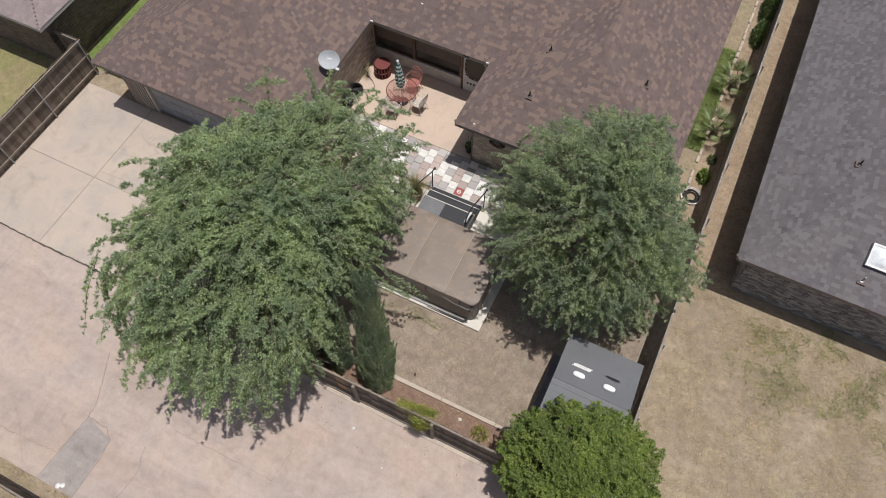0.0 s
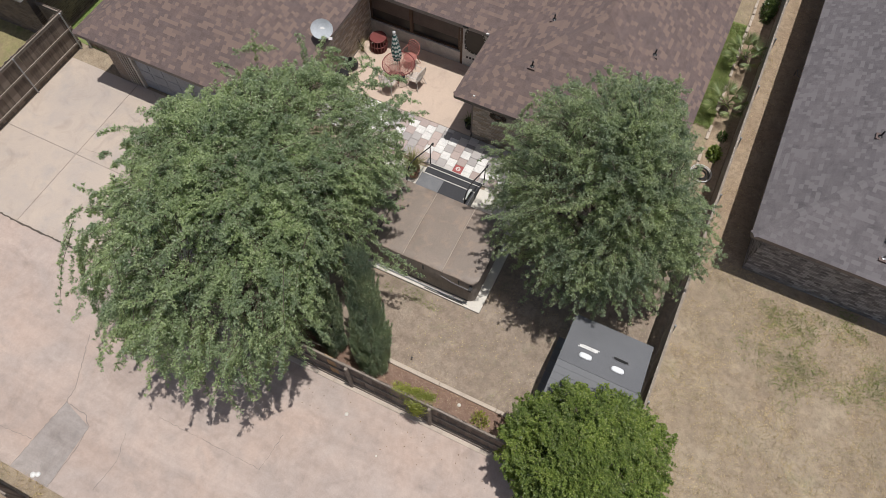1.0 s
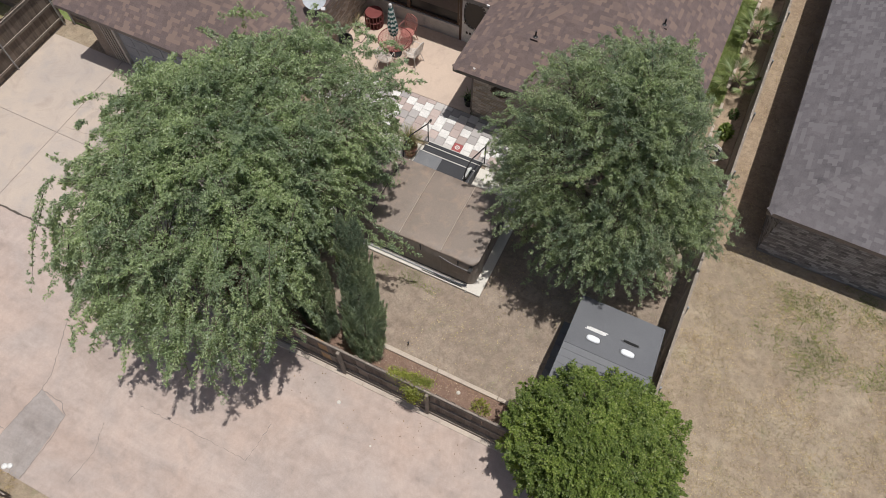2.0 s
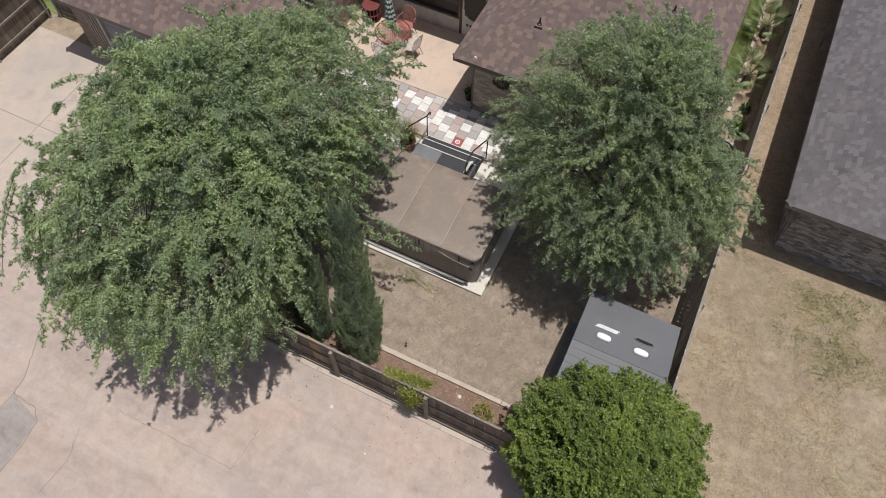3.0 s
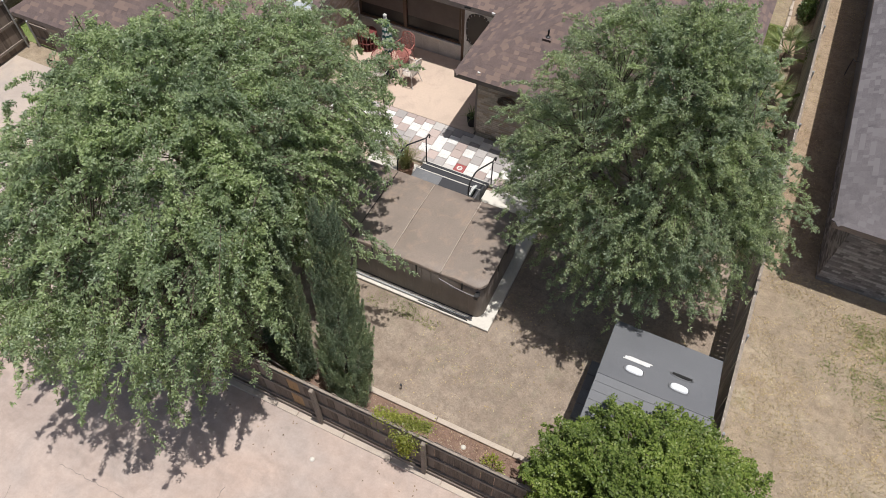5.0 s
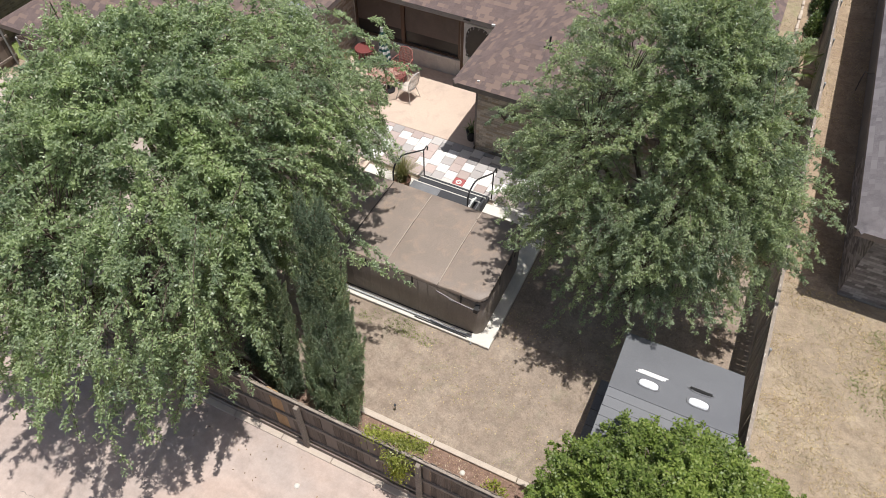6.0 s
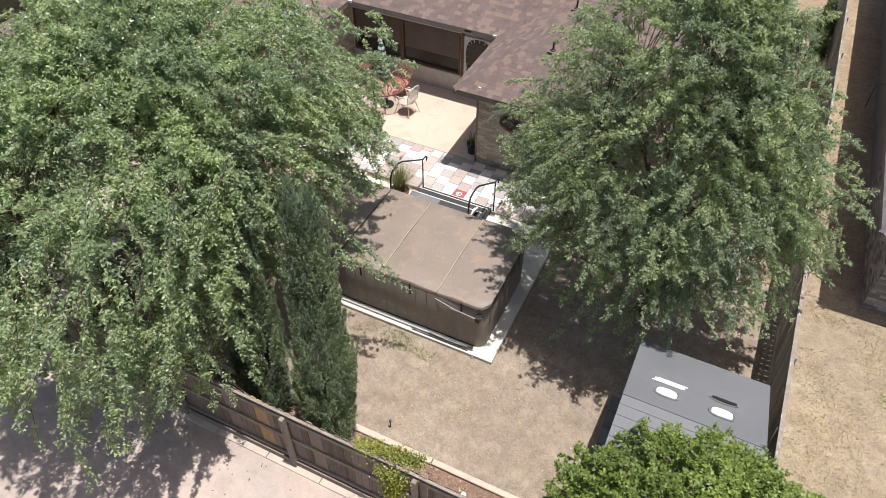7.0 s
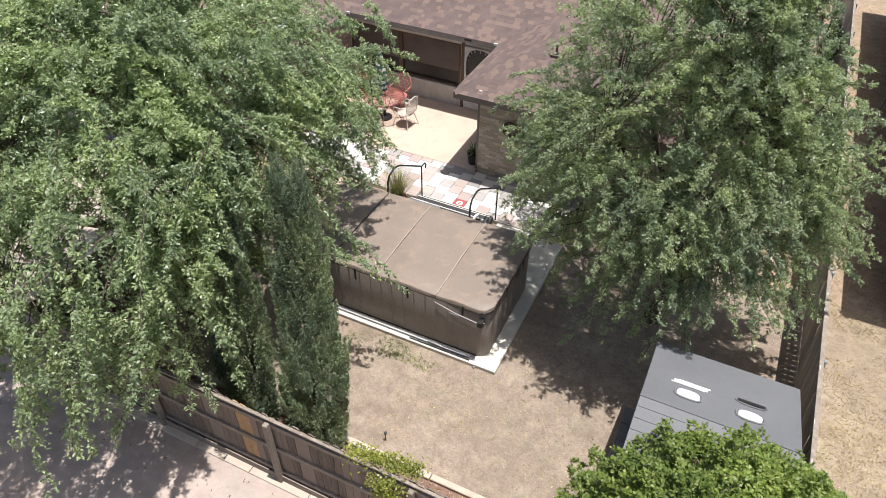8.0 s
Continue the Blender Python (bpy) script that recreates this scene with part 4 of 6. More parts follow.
def board_fence(name, a, b, label, posts, rails, out, h=1.80, pitch=0.146, material=M_FENCE, post_metal=True, fresh=(), cap=0.0, lean=0.0):
    """Upright boards from a to b; posts and rails stand on the side of the normal times out; lean shifts the top sideways."""
    a, b = Vector((*a, 0)), Vector((*b, 0))
    d = (b - a).normalized()
    nrm = Vector((-d.y, d.x, 0)) * out
    ang = math.atan2(d.y, d.x)
    f = thing(name, a, label, "fence", kind="structure")
    meshes = [picket_mesh("picket", h + dh, 0.138, material) for dh in (0, 0.02, -0.018)]
    new_mesh = picket_mesh("picket", h, 0.138, M_NEWCEDAR)
    length, k = (b - a).length, 0
    while k * pitch < length:
        p = a + d * (k * pitch + 0.07)
        me = new_mesh if k in fresh else meshes[rnd.randrange(3)]
        piece("picket", me, f, (p.x, p.y, 0.06 + rnd.uniform(-0.008, 0.008)), ang, (rnd.uniform(-0.008, 0.008) - lean / h, rnd.uniform(-0.003, 0.003)))
        k += 1
    turn = Matrix.Translation(a) @ Matrix.Rotation(ang, 4, "Z") @ Matrix(((1, 0, 0, 0), (0, 1, lean / h, 0), (0, 0, 1, 0), (0, 0, 0, 1)))
    s = out
    for z, hh in rails:
        y0, y1 = sorted((s * 0.013, s * 0.052))
        x = 0.0
        while x < length:
            x1 = min(x + 2.44, length)
            part("rail", Geo().box(x + 0.004, x1 - 0.004, y0, y1, z, z + hh).turned(turn), M_RAIL, f)
            x = x1
    if cap:
        y0, y1 = sorted((s * (0.006 if cap < h + 0.03 else -0.016), s * 0.058))
        part("cap_rail", Geo().slab(0, length, y0, y1, cap, cap + 0.028, 0.004).turned(turn), M_RAIL, f, "weathered top rail")
    for x in posts:
        y = s * 0.085
        if post_metal:
            g = Geo().lathe([(0.032, 0), (0.032, h - 0.04), (0.040, h - 0.035), (0.036, h + 0.0), (0.012, h + 0.02)], (x, y, 0.02), 10)
            part("post", g.turned(turn), M_GREYMETAL, f, "grey steel post", smooth=40)
        else:
            part("post", Geo().slab(x - 0.045, x + 0.045, y - 0.045 + s * 0.012, y + 0.045 + s * 0.012, 0.02, h - 0.03, 0.012).turned(turn), M_RAIL, f, "weathered square post")
    return f


board_fence("back_fence", (-10.2, 4.32), (3.02, 4.32), "dark weathered cedar back fence with rails facing the alley", [0.3, 2.8, 5.40, 7.98, 10.5, 12.95], [(0.22, 0.09), (0.92, 0.09), (1.60, 0.09)], -1, h=1.76, post_metal=False, fresh=(32, 33), cap=1.78)
part("kickboard", Geo().box(-10.2, 3.02, 4.225, 4.245, 0.06, 0.215), M_RAIL, bpy.data.objects["back_fence"], "grey kickboard")
board_fence("side_fence", (3.05, 4.32), (3.05, 32.0), "silvered cedar board fence with steel posts", [0.2 + 2.44 * i for i in range(12)], [(0.25, 0.09), (0.95, 0.09), (1.58, 0.09)], -1, h=1.80, pitch=0.149, material=M_GREYFENCE, cap=1.84, lean=0.11)
board_fence("drive_fence", (-20.92, 11.5), (-20.92, -1.0), "dark weathered cedar fence beside the driveway", [0.15, 2.6, 5.0, 7.4, 9.9], [(0.25, 0.085), (0.95, 0.085), (1.66, 0.085)], 1, h=1.78, pitch=0.139, cap=1.76)
board_fence("return_fence", (-22.1, 11.45), (-20.95, 11.45), "short dark cedar fence panel by the brick house", [], [(0.3, 0.085), (1.62, 0.085)], -1, h=1.78, cap=1.76)
board_fence("gate_fence", (-20.6, 11.62), (-18.55, 11.62), "low dark cedar gate beside the garage", [0.1], [(0.3, 0.085), (0.82, 0.085)], -1, h=1.0)
board_fence("far_fence", (-40.0, -2.45), (-10.9, -2.45), "dark weathered cedar fence across the alley", [2.4 * i for i in range(12)], [(0.3, 0.085), (1.62, 0.085)], 1, h=1.78, cap=1.76)
board_fence("yard_fence", (-10.2, 4.40), (-10.2, 10.8), "dark weathered cedar fence under the tree", [0.2, 2.6, 5.0], [(0.3, 0.085), (0.95, 0.085), (1.6, 0.085)], 1, h=1.76)

# ---- spa ----
SX0, SX1, SY0, SY1 = -7.32, -2.66, 8.20, 10.60
spa = thing("swim_spa", ((SX0 + SX1) / 2, (SY0 + SY1) / 2, 0.1), "long brown swim spa under a folded tan vinyl cover", "swim spa")
part("cabinet", bevelled(SX0, SX1, SY0, SY1, 0.105, 1.36, 0.02, 2, 0.22), M_CABINET, spa, "dark brown ribbed cabinet")
for i in range(17):
    x = SX0 + 0.3 + i * 0.25
    part("panel_rib", Geo().box(x - 0.012, x + 0.012, SY0 - 0.003, SY0 + 0.005, 0.16, 1.32), M_CABINET, spa)
for i in range(8):
    y = SY0 + 0.28 + i * 0.25
    part("panel_rib", Geo().box(SX1 - 0.005, SX1 + 0.003, y - 0.012, y + 0.012, 0.16, 1.32), M_CABINET, spa)
part("plinth", Geo().box(SX0 + 0.2, SX1 - 0.2, SY0 - 0.006, SY1 + 0.01, 0.105, 0.14), M_BLACK, spa)
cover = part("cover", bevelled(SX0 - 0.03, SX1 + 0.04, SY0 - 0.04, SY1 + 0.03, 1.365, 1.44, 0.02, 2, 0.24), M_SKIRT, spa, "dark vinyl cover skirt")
SEAMS = (SX0 - 0.03, -6.16, -5.09, -3.76, SX1 + 0.04)
for i, (x0, x1) in enumerate(zip(SEAMS, SEAMS[1:])):
    g, q = Geo(), 10
    r = 0.24

    def rim(x, side):
        """Depth of the panel's edge where the cover's outer corners are rounded."""
        cut = 0.0
        if i == 0 and x < x0 + r:
            cut = r - math.sqrt(max(0.0, r * r - (x0 + r - x) ** 2))
        if i == 3 and x > x1 - r:
            cut = r - math.sqrt(max(0.0, r * r - (x - x1 + r) ** 2))
        return SY0 - 0.045 + cut if side < 0 else SY1 + 0.035 - cut

    rows = []
    for a in range(q + 1):
        x = x0 + 0.004 + (x1 - x0 - 0.008) * a / q
        lo, hi = rim(x, -1), rim(x, 1)
        prof = [(lo, 1.40), (lo + 0.003, 1.475)] + [(lo + 0.02 + (hi - lo - 0.04) * b / 10, 0) for b in range(11)] + [(hi - 0.003, 1.475), (hi, 1.40)]
        row = []
        for b, (y, z) in enumerate(prof):
            if z == 0:
                s = (b - 2) / 10
                ends = 1 if 0 < a < q else 0.35
                z = 1.487 + ends * (0.030 * math.sin(math.pi * s) + 0.012 * math.sin(math.pi * a / q)) + 0.004 * noise.noise((x * 2.2, y * 2.2, 0))
            row.append((x, y, z))
        rows.append(row)
    w = len(rows[0])
    g.add([p for row in rows for p in row], [(a * w + b, (a + 1) * w + b, (a + 1) * w + b + 1, a * w + b + 1) for a in range(q) for b in range(w - 1)])
    for row_i, sgn in ((0, 1), (q, -1)):
        k = row_i * w
        g.f.append(tuple(range(k, k + w))[::sgn])
    part("cover_panel", g, M_COVER, cover, "tan-grey vinyl panel", smooth=50)
for x, m in ((-6.16, M_SKIRT), (-5.09, M_PIPING), (-3.76, M_PIPING)):
    part("piping", Geo().tube([(x, SY0 + 0.02, 1.498), (x, (SY0 + SY1) / 2, 1.528), (x, SY1 - 0.02, 1.498)], 0.011, 6), m, cover, "seam piping")
for x in (-6.7, -5.6, -4.4, -3.2):
    part("strap", Geo().box(x, x + 0.04, SY0 - 0.062, SY0 - 0.047, 1.15, 1.45), M_BLACK, cover, "black strap")
part("lifter_bar", Geo().tube([(-3.75, SY0 - 0.12, 1.38), (-3.3, SY0 - 0.15, 1.30), (-2.85, SY0 - 0.13, 1.22), (-2.72, SY0 - 0.05, 1.20)], 0.016, 8), M_SILVER, spa, "bright steel cover lifter arm", smooth=40)
part("lifter_bar", Geo().tube([(-3.45, SY0 - 0.10, 1.20), (-2.76, SY0 - 0.10, 1.20)], 0.013, 8), M_SILVER, spa, smooth=40)
part("lifter_bracket", Geo().box(-2.84, -2.74, SY0 - 0.14, SY0 + 0.02, 1.13, 1.25), M_BLACK, spa)
part("lifter_bracket", Geo().box(SX1 - 0.01, SX1 + 0.05, 9.6, 9.75, 1.18, 1.34), M_SILVER, spa)
for y in (9.0, 9.9):
    part("strap", Geo().box(SX1 + 0.045, SX1 + 0.055, y, y + 0.04, 1.15, 1.45), M_BLACK, cover)
conduit = solid("conduit", Geo().tube([(-7.5, 8.09, 0.135), (-2.9, 8.09, 0.135), (-2.82, 8.09, 0.06), (-2.82, 7.95, 0.03)], 0.028, 8), M_GREYMETAL, "grey conduit pipe on the pad beside the spa", "pipe", smooth=40)
solid("conduit", Geo().tube([(-4.3, 8.03, 0.12), (-2.95, 8.03, 0.12)], 0.013, 8), M_BLACK, "thin black pipe on the pad beside the spa", "pipe", smooth=40)

# steps up to the spa, with handrails
TX0, TX1 = -6.18, -4.24
steps = thing("spa_steps", ((TX0 + TX1) / 2, 11.5, 0.1), "dark grey spa steps with pale nosings and a platform", "steps")
for y0, y1, z, m in ((12.06, 12.34, 0.24, M_DARKGREY), (11.66, 12.06, 0.43, M_DARKGREY), (10.68, 11.66, 0.64, M_GREYTOP)):
    part("tread", Geo().slab(TX0, TX1, y0, y1, 0.105 if y0 < 12 else 0.126, z, 0.01), m, steps)
    part("nosing", Geo().box(TX0 - 0.01, TX1 + 0.01, y1 - 0.015, y1 + 0.012, z - 0.03, z + 0.006), M_NOSING, steps, "pale step edge")
part("platform_panel", Geo().slab(-5.35, -4.26, 10.72, 11.63, 0.64, 0.652, 0.006), M_DARKGREY, steps, "darker rubber mat")
for x in (TX0 - 0.06, TX1 + 0.05):
    hr = part("handrail", Geo().tube([(x, 12.58, 0.93), (x, 12.62, 1.02), (x, 12.56, 1.09), (x, 12.38, 1.10), (x, 11.30, 1.80), (x, 11.12, 1.87), (x, 10.95, 1.87), (x, 10.80, 1.83), (x, 10.72, 1.70), (x, 10.70, 1.40), (x, 10.70, 0.11)], 0.021, 10), M_BLACK, steps, "black tubular handrail", smooth=60)
    part("rail_post", Geo().tube([(x, 12.38, 0.126), (x, 12.38, 1.10)], 0.019, 10), M_BLACK, hr, smooth=60)
g = Geo()
for k in range(5):
    g.add(*[(lambda q: (q.v, q.f))(Geo().tube([(-4.42 + 0.02 * k, 11.2 + 0.07 * j, 0.68 + 0.035 * k + 0.03 * math.sin(j * 1.3 + k)) for j in range(7)], 0.035, 7))][0])
solid("towel", g, M_CANVAS, "crumpled grey-white towel on the spa platform", "towel", smooth=70)

# ---- pavers ----
pav = thing("paver_terrace", (-7, 13, 0), "checkered terrace of white grey and pink square pavers", "paving", kind="structure")
part("bedding", Geo().box(-11.1, -2.45, 12.36, 14.055, -0.1, 0.10), M_JOINT, pav)
WHITE = {(-7, 1), (-6, 1), (-5, 1), (-5, 2), (-4, 3), (-3, 2), (-3, 3), (-2, 1), (-2, 3), (-1, 4), (0, 2), (1, 4), (1, 5), (2, 2), (2, 3), (3, 4), (4, 3), (5, 2), (5, 4), (6, 1), (7, 3)}
PALE = {(-4, 0), (-1, 5), (-3, 0), (-1, 1), (0, 0), (1, 1), (2, 0), (3, 1), (4, 0)}
DARK = {(-2, 0), (-1, 0), (0, 1), (1, 0), (2, 1), (3, 0), (-3, 1), (3, 2)}
P = 0.325
tile_mesh = {}
for i in range(-17, 9):
    x = -5.27 + i * P
    j = 0
    y1 = 14.053
    while y1 > 12.40:
        size = P / 2 if (j == 0 and i % 2) else P
        y0 = max(y1 - size, 12.37)
        if (i, j) == (0, 4):
            kind = "red"
        elif (i, j) in WHITE or (i < -7 and rnd.random() < 0.33):
            kind = "white"
        elif (i, j) in PALE:
            kind = "pale"
        elif (i, j) in DARK:
            kind = "dark"
        else:
            kind = "grey" if rnd.random() < 0.55 else "pink"
        key = (kind, round(y1 - y0, 3))
        if key not in tile_mesh:
            s = (y1 - y0) / 2 - 0.004
            me = Geo().slab(-P / 2 + 0.004, P / 2 - 0.004, -s, s, -0.03, 0.0, 0.006).mesh("paver")
            me.materials.append(M_TILES[kind])
            tile_mesh[key] = me
        piece("paver", tile_mesh[key], pav, (x, (y0 + y1) / 2, 0.128 + rnd.uniform(-0.003, 0.003)))
        y1 = y0
        j += 1
red_at = (-5.27, 12.59)
part("emblem", Geo().add([(red_at[0] + r * math.cos(a), red_at[1] + r * math.sin(a), 0.1335) for r in (0.05, 0.085) for a in (2 * math.pi * k / 16 for k in range(16))], [(k, (k + 1) % 16, 16 + (k + 1) % 16, 16 + k) for k in range(16)]), M_TILES["white"], pav, "plain white ring on the red paver")
part("emblem", Geo().box(red_at[0] - 0.035, red_at[0] + 0.035, red_at[1] - 0.012, red_at[1] + 0.012, 0.131, 0.1345), M_TILES["white"], pav)
solid("terrace_edge", Geo().slab(-11.1, -2.45, 12.345, 12.362, -0.1, 0.13, 0.004), M_PAD, "pale concrete edge of the paver terrace", "edging", kind="structure")
solid("side_walk", Geo().slab(-10.0, -7.95, 10.9, 12.33, -0.1, 0.09, 0.01), M_PATIO, "tan concrete walk beside the spa", "paving", kind="structure")
solid("side_walk", Geo().slab(-4.1, -2.45, 12.205, 12.34, -0.1, 0.10, 0.01), M_PAD, "pale concrete walk at the terrace edge", "paving", kind="structure")

# ---- shed ----
HX0, HX1, HY0, HY1, HR = 0.36, 2.66, 5.18, 8.46, 6.82
shed = thing("storage_shed", ((HX0 + HX1) / 2, HR, 0.0), "charcoal resin garden shed with skylights in its roof", "shed")
# pavers beside the shed: the shadow along its roof edge is put into their dark grey
for i in range(7):
    solid("stepping_paver", Geo().slab(0.18, 0.50, 5.6 + i * 0.40, 5.98 + i * 0.40, -0.03, 0.05, 0.01), M_GREYTOP, "square paver laid beside the shed, darkened for the roof's shadow", "paver", "pavers beside the shed")
part("floor", Geo().box(HX0 + 0.08, HX1 - 0.08, HY0 + 0.1, HY1 - 0.1, 0.014, 0.09), M_SHEDWALL, shed)
SE, ST = 1.93, 2.42


def shed_z(y):
    return ST - (ST - SE) * abs(y - HR) / (HY1 - HR)


for y0, y1 in ((HY0 + 0.12, HY0 + 0.17), (HY1 - 0.17, HY1 - 0.12)):
    part("wall", Geo().box(HX0 + 0.12, HX1 - 0.12, y0, y1, 0.09, SE - 0.02), M_SHEDWALL, shed)
for x0, x1 in ((HX0 + 0.10, HX0 + 0.15), (HX1 - 0.15, HX1 - 0.10)):
    poly = [(HY0 + 0.17, 0.09), (HY1 - 0.17, 0.09), (HY1 - 0.17, SE - 0.02), (HR, ST - 0.07), (HY0 + 0.17, SE - 0.02)]
    v = [(x0, y, z) for y, z in poly] + [(x1, y, z) for y, z in poly]
    gable = part("gable_wall", Geo().add(v, [(4, 3, 2, 1, 0), (5, 6, 7, 8, 9)] + [(i, (i + 1) % 5, 5 + (i + 1) % 5, 5 + i) for i in range(5)]), M_SHEDWALL, shed)
    if x0 < 1:
        for k in range(5):
            part("wall_panel", Geo().box(x0 - 0.02, x0, HY0 + 0.25 + k * 0.54, HY0 + 0.72 + k * 0.54, 0.15, 1.75), M_SHEDWALL, gable)
sroof = None
for sgn in (1, -1):
    yE = HR + sgn * (HY1 - HR)
    dv = Vector((0, yE - HR, SE - ST))
    n_rows = 9
    g = Geo()
    for x in (HX0, HX1):
        g.add([(x, HR, ST), (x, yE, SE), (x, yE, SE - 0.07), (x, HR, ST - 0.07)], [])
    g.f += [(0, 1, 5, 4), (1, 2, 6, 5), (2, 3, 7, 6), (0, 3, 2, 1), (4, 5, 6, 7)] if sgn > 0 else [(4, 5, 1, 0), (5, 6, 2, 1), (6, 7, 3, 2), (1, 2, 3, 0), (7, 6, 5, 4)]
    sroof = part("roof_panel", g, M_RESIN, shed, "charcoal moulded roof panel")
    for k in range(n_rows):
        a, b = k / n_rows, (k + 1) / n_rows
        off = 0.25 * (k % 2)
        x = HX0 + 0.01
        while x < HX1 - 0.02:
            xe = min(x + (0.5 if x > HX0 + 0.02 else 0.5 - off), HX1 - 0.01)
            p, q_ = Vector((0, HR, ST)) + dv * (a + 0.006), Vector((0, HR, ST)) + dv * (b - 0.004)
            up = 0.004
            t = Geo().add([(x, p.y, p.z + up * 0.3), (xe - 0.004, p.y, p.z + up * 0.3), (xe - 0.004, q_.y, q_.z + 0.011), (x, q_.y, q_.z + 0.011), (x, q_.y, q_.z - 0.004), (xe - 0.004, q_.y, q_.z - 0.004)], [((0, 1, 2, 3))[::-sgn], ((3, 2, 5, 4))[::-sgn]])
            part("roof_shingle", t, M_RESIN, sroof)
            x = xe
part("ridge_cap", Geo().tube([(HX0 - 0.005, HR, ST + 0.0), (HX1 + 0.005, HR, ST + 0.0)], 0.016, 8), M_RESIN, shed, smooth=50)
slope_t = math.degrees(math.atan((ST - SE) / (HY1 - HR)))
for x, y in ((1.02, 7.22), (1.93, 7.23)):
    g = Geo()
    n = 24
    v = []
    for s, zz in ((1.0, 0.0), (0.96, 0.03), (0.80, 0.045), (0.4, 0.055)):
        v += [(0.18 * s * math.copysign(abs(math.cos(a)) ** 0.7, math.cos(a)), 0.088 * s * math.copysign(abs(math.sin(a)) ** 0.7, math.sin(a)), zz) for a in (2 * math.pi * k / n for k in range(n))]
    g.add(v, [(r * n + k, r * n + (k + 1) % n, (r + 1) * n + (k + 1) % n, (r + 1) * n + k) for r in range(3) for k in range(n)] + [tuple(range(3 * n, 4 * n))])
    sk = part("skylight", g.turned(Matrix.Translation((x, y, shed_z(y) + 0.012)) @ pose(0, 0, 0, -slope_t)), M_ACRYLIC, shed, "oval white skylight bubble", smooth=50)
    ringp = [(0.205 * math.copysign(abs(math.cos(a)) ** 0.7, math.cos(a)), 0.115 * math.copysign(abs(math.sin(a)) ** 0.7, math.sin(a)), 0.008) for a in (2 * math.pi * k / n for k in range(n))]
    part("skylight_rim", Geo().tube(ringp, 0.013, 6, True).turned(Matrix.Translation((x, y, shed_z(y) + 0.012)) @ pose(0, 0, 0, -slope_t)), M_GREYTOP, sk, smooth=50)
y = 7.50
g = Geo().box(-0.26, 0.26, -0.035, 0.035, 0.0, 0.010).box(-0.20, 0.30, 0.035, 0.060, 0.0, 0.008).box(-0.30, 0.22, -0.055, -0.035, 0.0, 0.008)
part("repair_tape", g.turned(Matrix.Translation((1.03, y, shed_z(y) + 0.012)) @ pose(0, 0, 0, -slope_t)), M_WHITE, shed, "white repair tape across the roof")
y = 7.55
part("vent_slot", Geo().box(-0.20, 0.20, -0.034, 0.034, 0.0, 0.030).turned(Matrix.Translation((1.935, y, shed_z(y) + 0.012)) @ pose(0, 0, 0, -slope_t)), M_BLACK, shed, "open black roof slot")
g = Geo().tube([(0.235 * math.cos(a), 0.058 * math.sin(a), 0.012) for a in (2 * math.pi * k / 20 for k in range(20))], 0.011, 6, True)
part("slot_rim", g.turned(Matrix.Translation((1.935, y, shed_z(y) + 0.012)) @ pose(0, 0, 0, -slope_t)), M_GREYTOP, shed, smooth=50)

# ---- patio things ----
PZ = 0.126


def ring_of(cx, cy, z, r, n=24, sy=1.0):
    return [(cx + r * math.cos(2 * math.pi * k / n), cy + r * sy * math.sin(2 * math.pi * k / n), z) for k in range(n)]


TC = (-9.05, 15.42)
table = thing("patio_table", (*TC, PZ), "round red mesh metal patio table", "table")
top = part("tabletop", Geo().tube(ring_of(*TC, 0.82, 0.60, 32), 0.018, 6, True), M_REDMETAL, table, "red rim and open mesh", smooth=60)
for k in range(-13, 14):
    s = k * 0.044
    w = math.sqrt(0.60 ** 2 - s * s)
    part("mesh_wire", Geo().tube([(TC[0] + s, TC[1] - w, 0.815), (TC[0] + s, TC[1] + w, 0.815)], 0.0055, 4), M_REDMESH, top)
    part("mesh_wire", Geo().tube([(TC[0] - w, TC[1] + s, 0.82), (TC[0] + w, TC[1] + s, 0.82)], 0.0055, 4), M_REDMESH, top)
for a in (0.4, 1.97, 3.54, 5.11):
    c, s = math.cos(a), math.sin(a)
    part("leg", Geo().tube([(TC[0] + 0.5 * c, TC[1] + 0.5 * s, 0.80), (TC[0] + 0.30 * c, TC[1] + 0.30 * s, 0.45), (TC[0] + 0.48 * c, TC[1] + 0.48 * s, PZ)], 0.014, 7), M_REDMETAL, table, smooth=60)

umb = thing("patio_umbrella", (*TC, PZ), "closed green and white striped patio umbrella", "umbrella")
lean = (-0.12, 0.05)
part("pole", Geo().tube([(*TC, PZ + 0.06), (TC[0] + lean[0], TC[1] + lean[1], 2.25)], 0.02, 8), M_WHITE, umb, smooth=60)
part("base", Geo().lathe([(0.22, 0), (0.22, 0.04), (0.05, 0.07), (0.04, 0.25)], (*TC, PZ), 18), M_BLACK, umb, smooth=40)
NF = 24
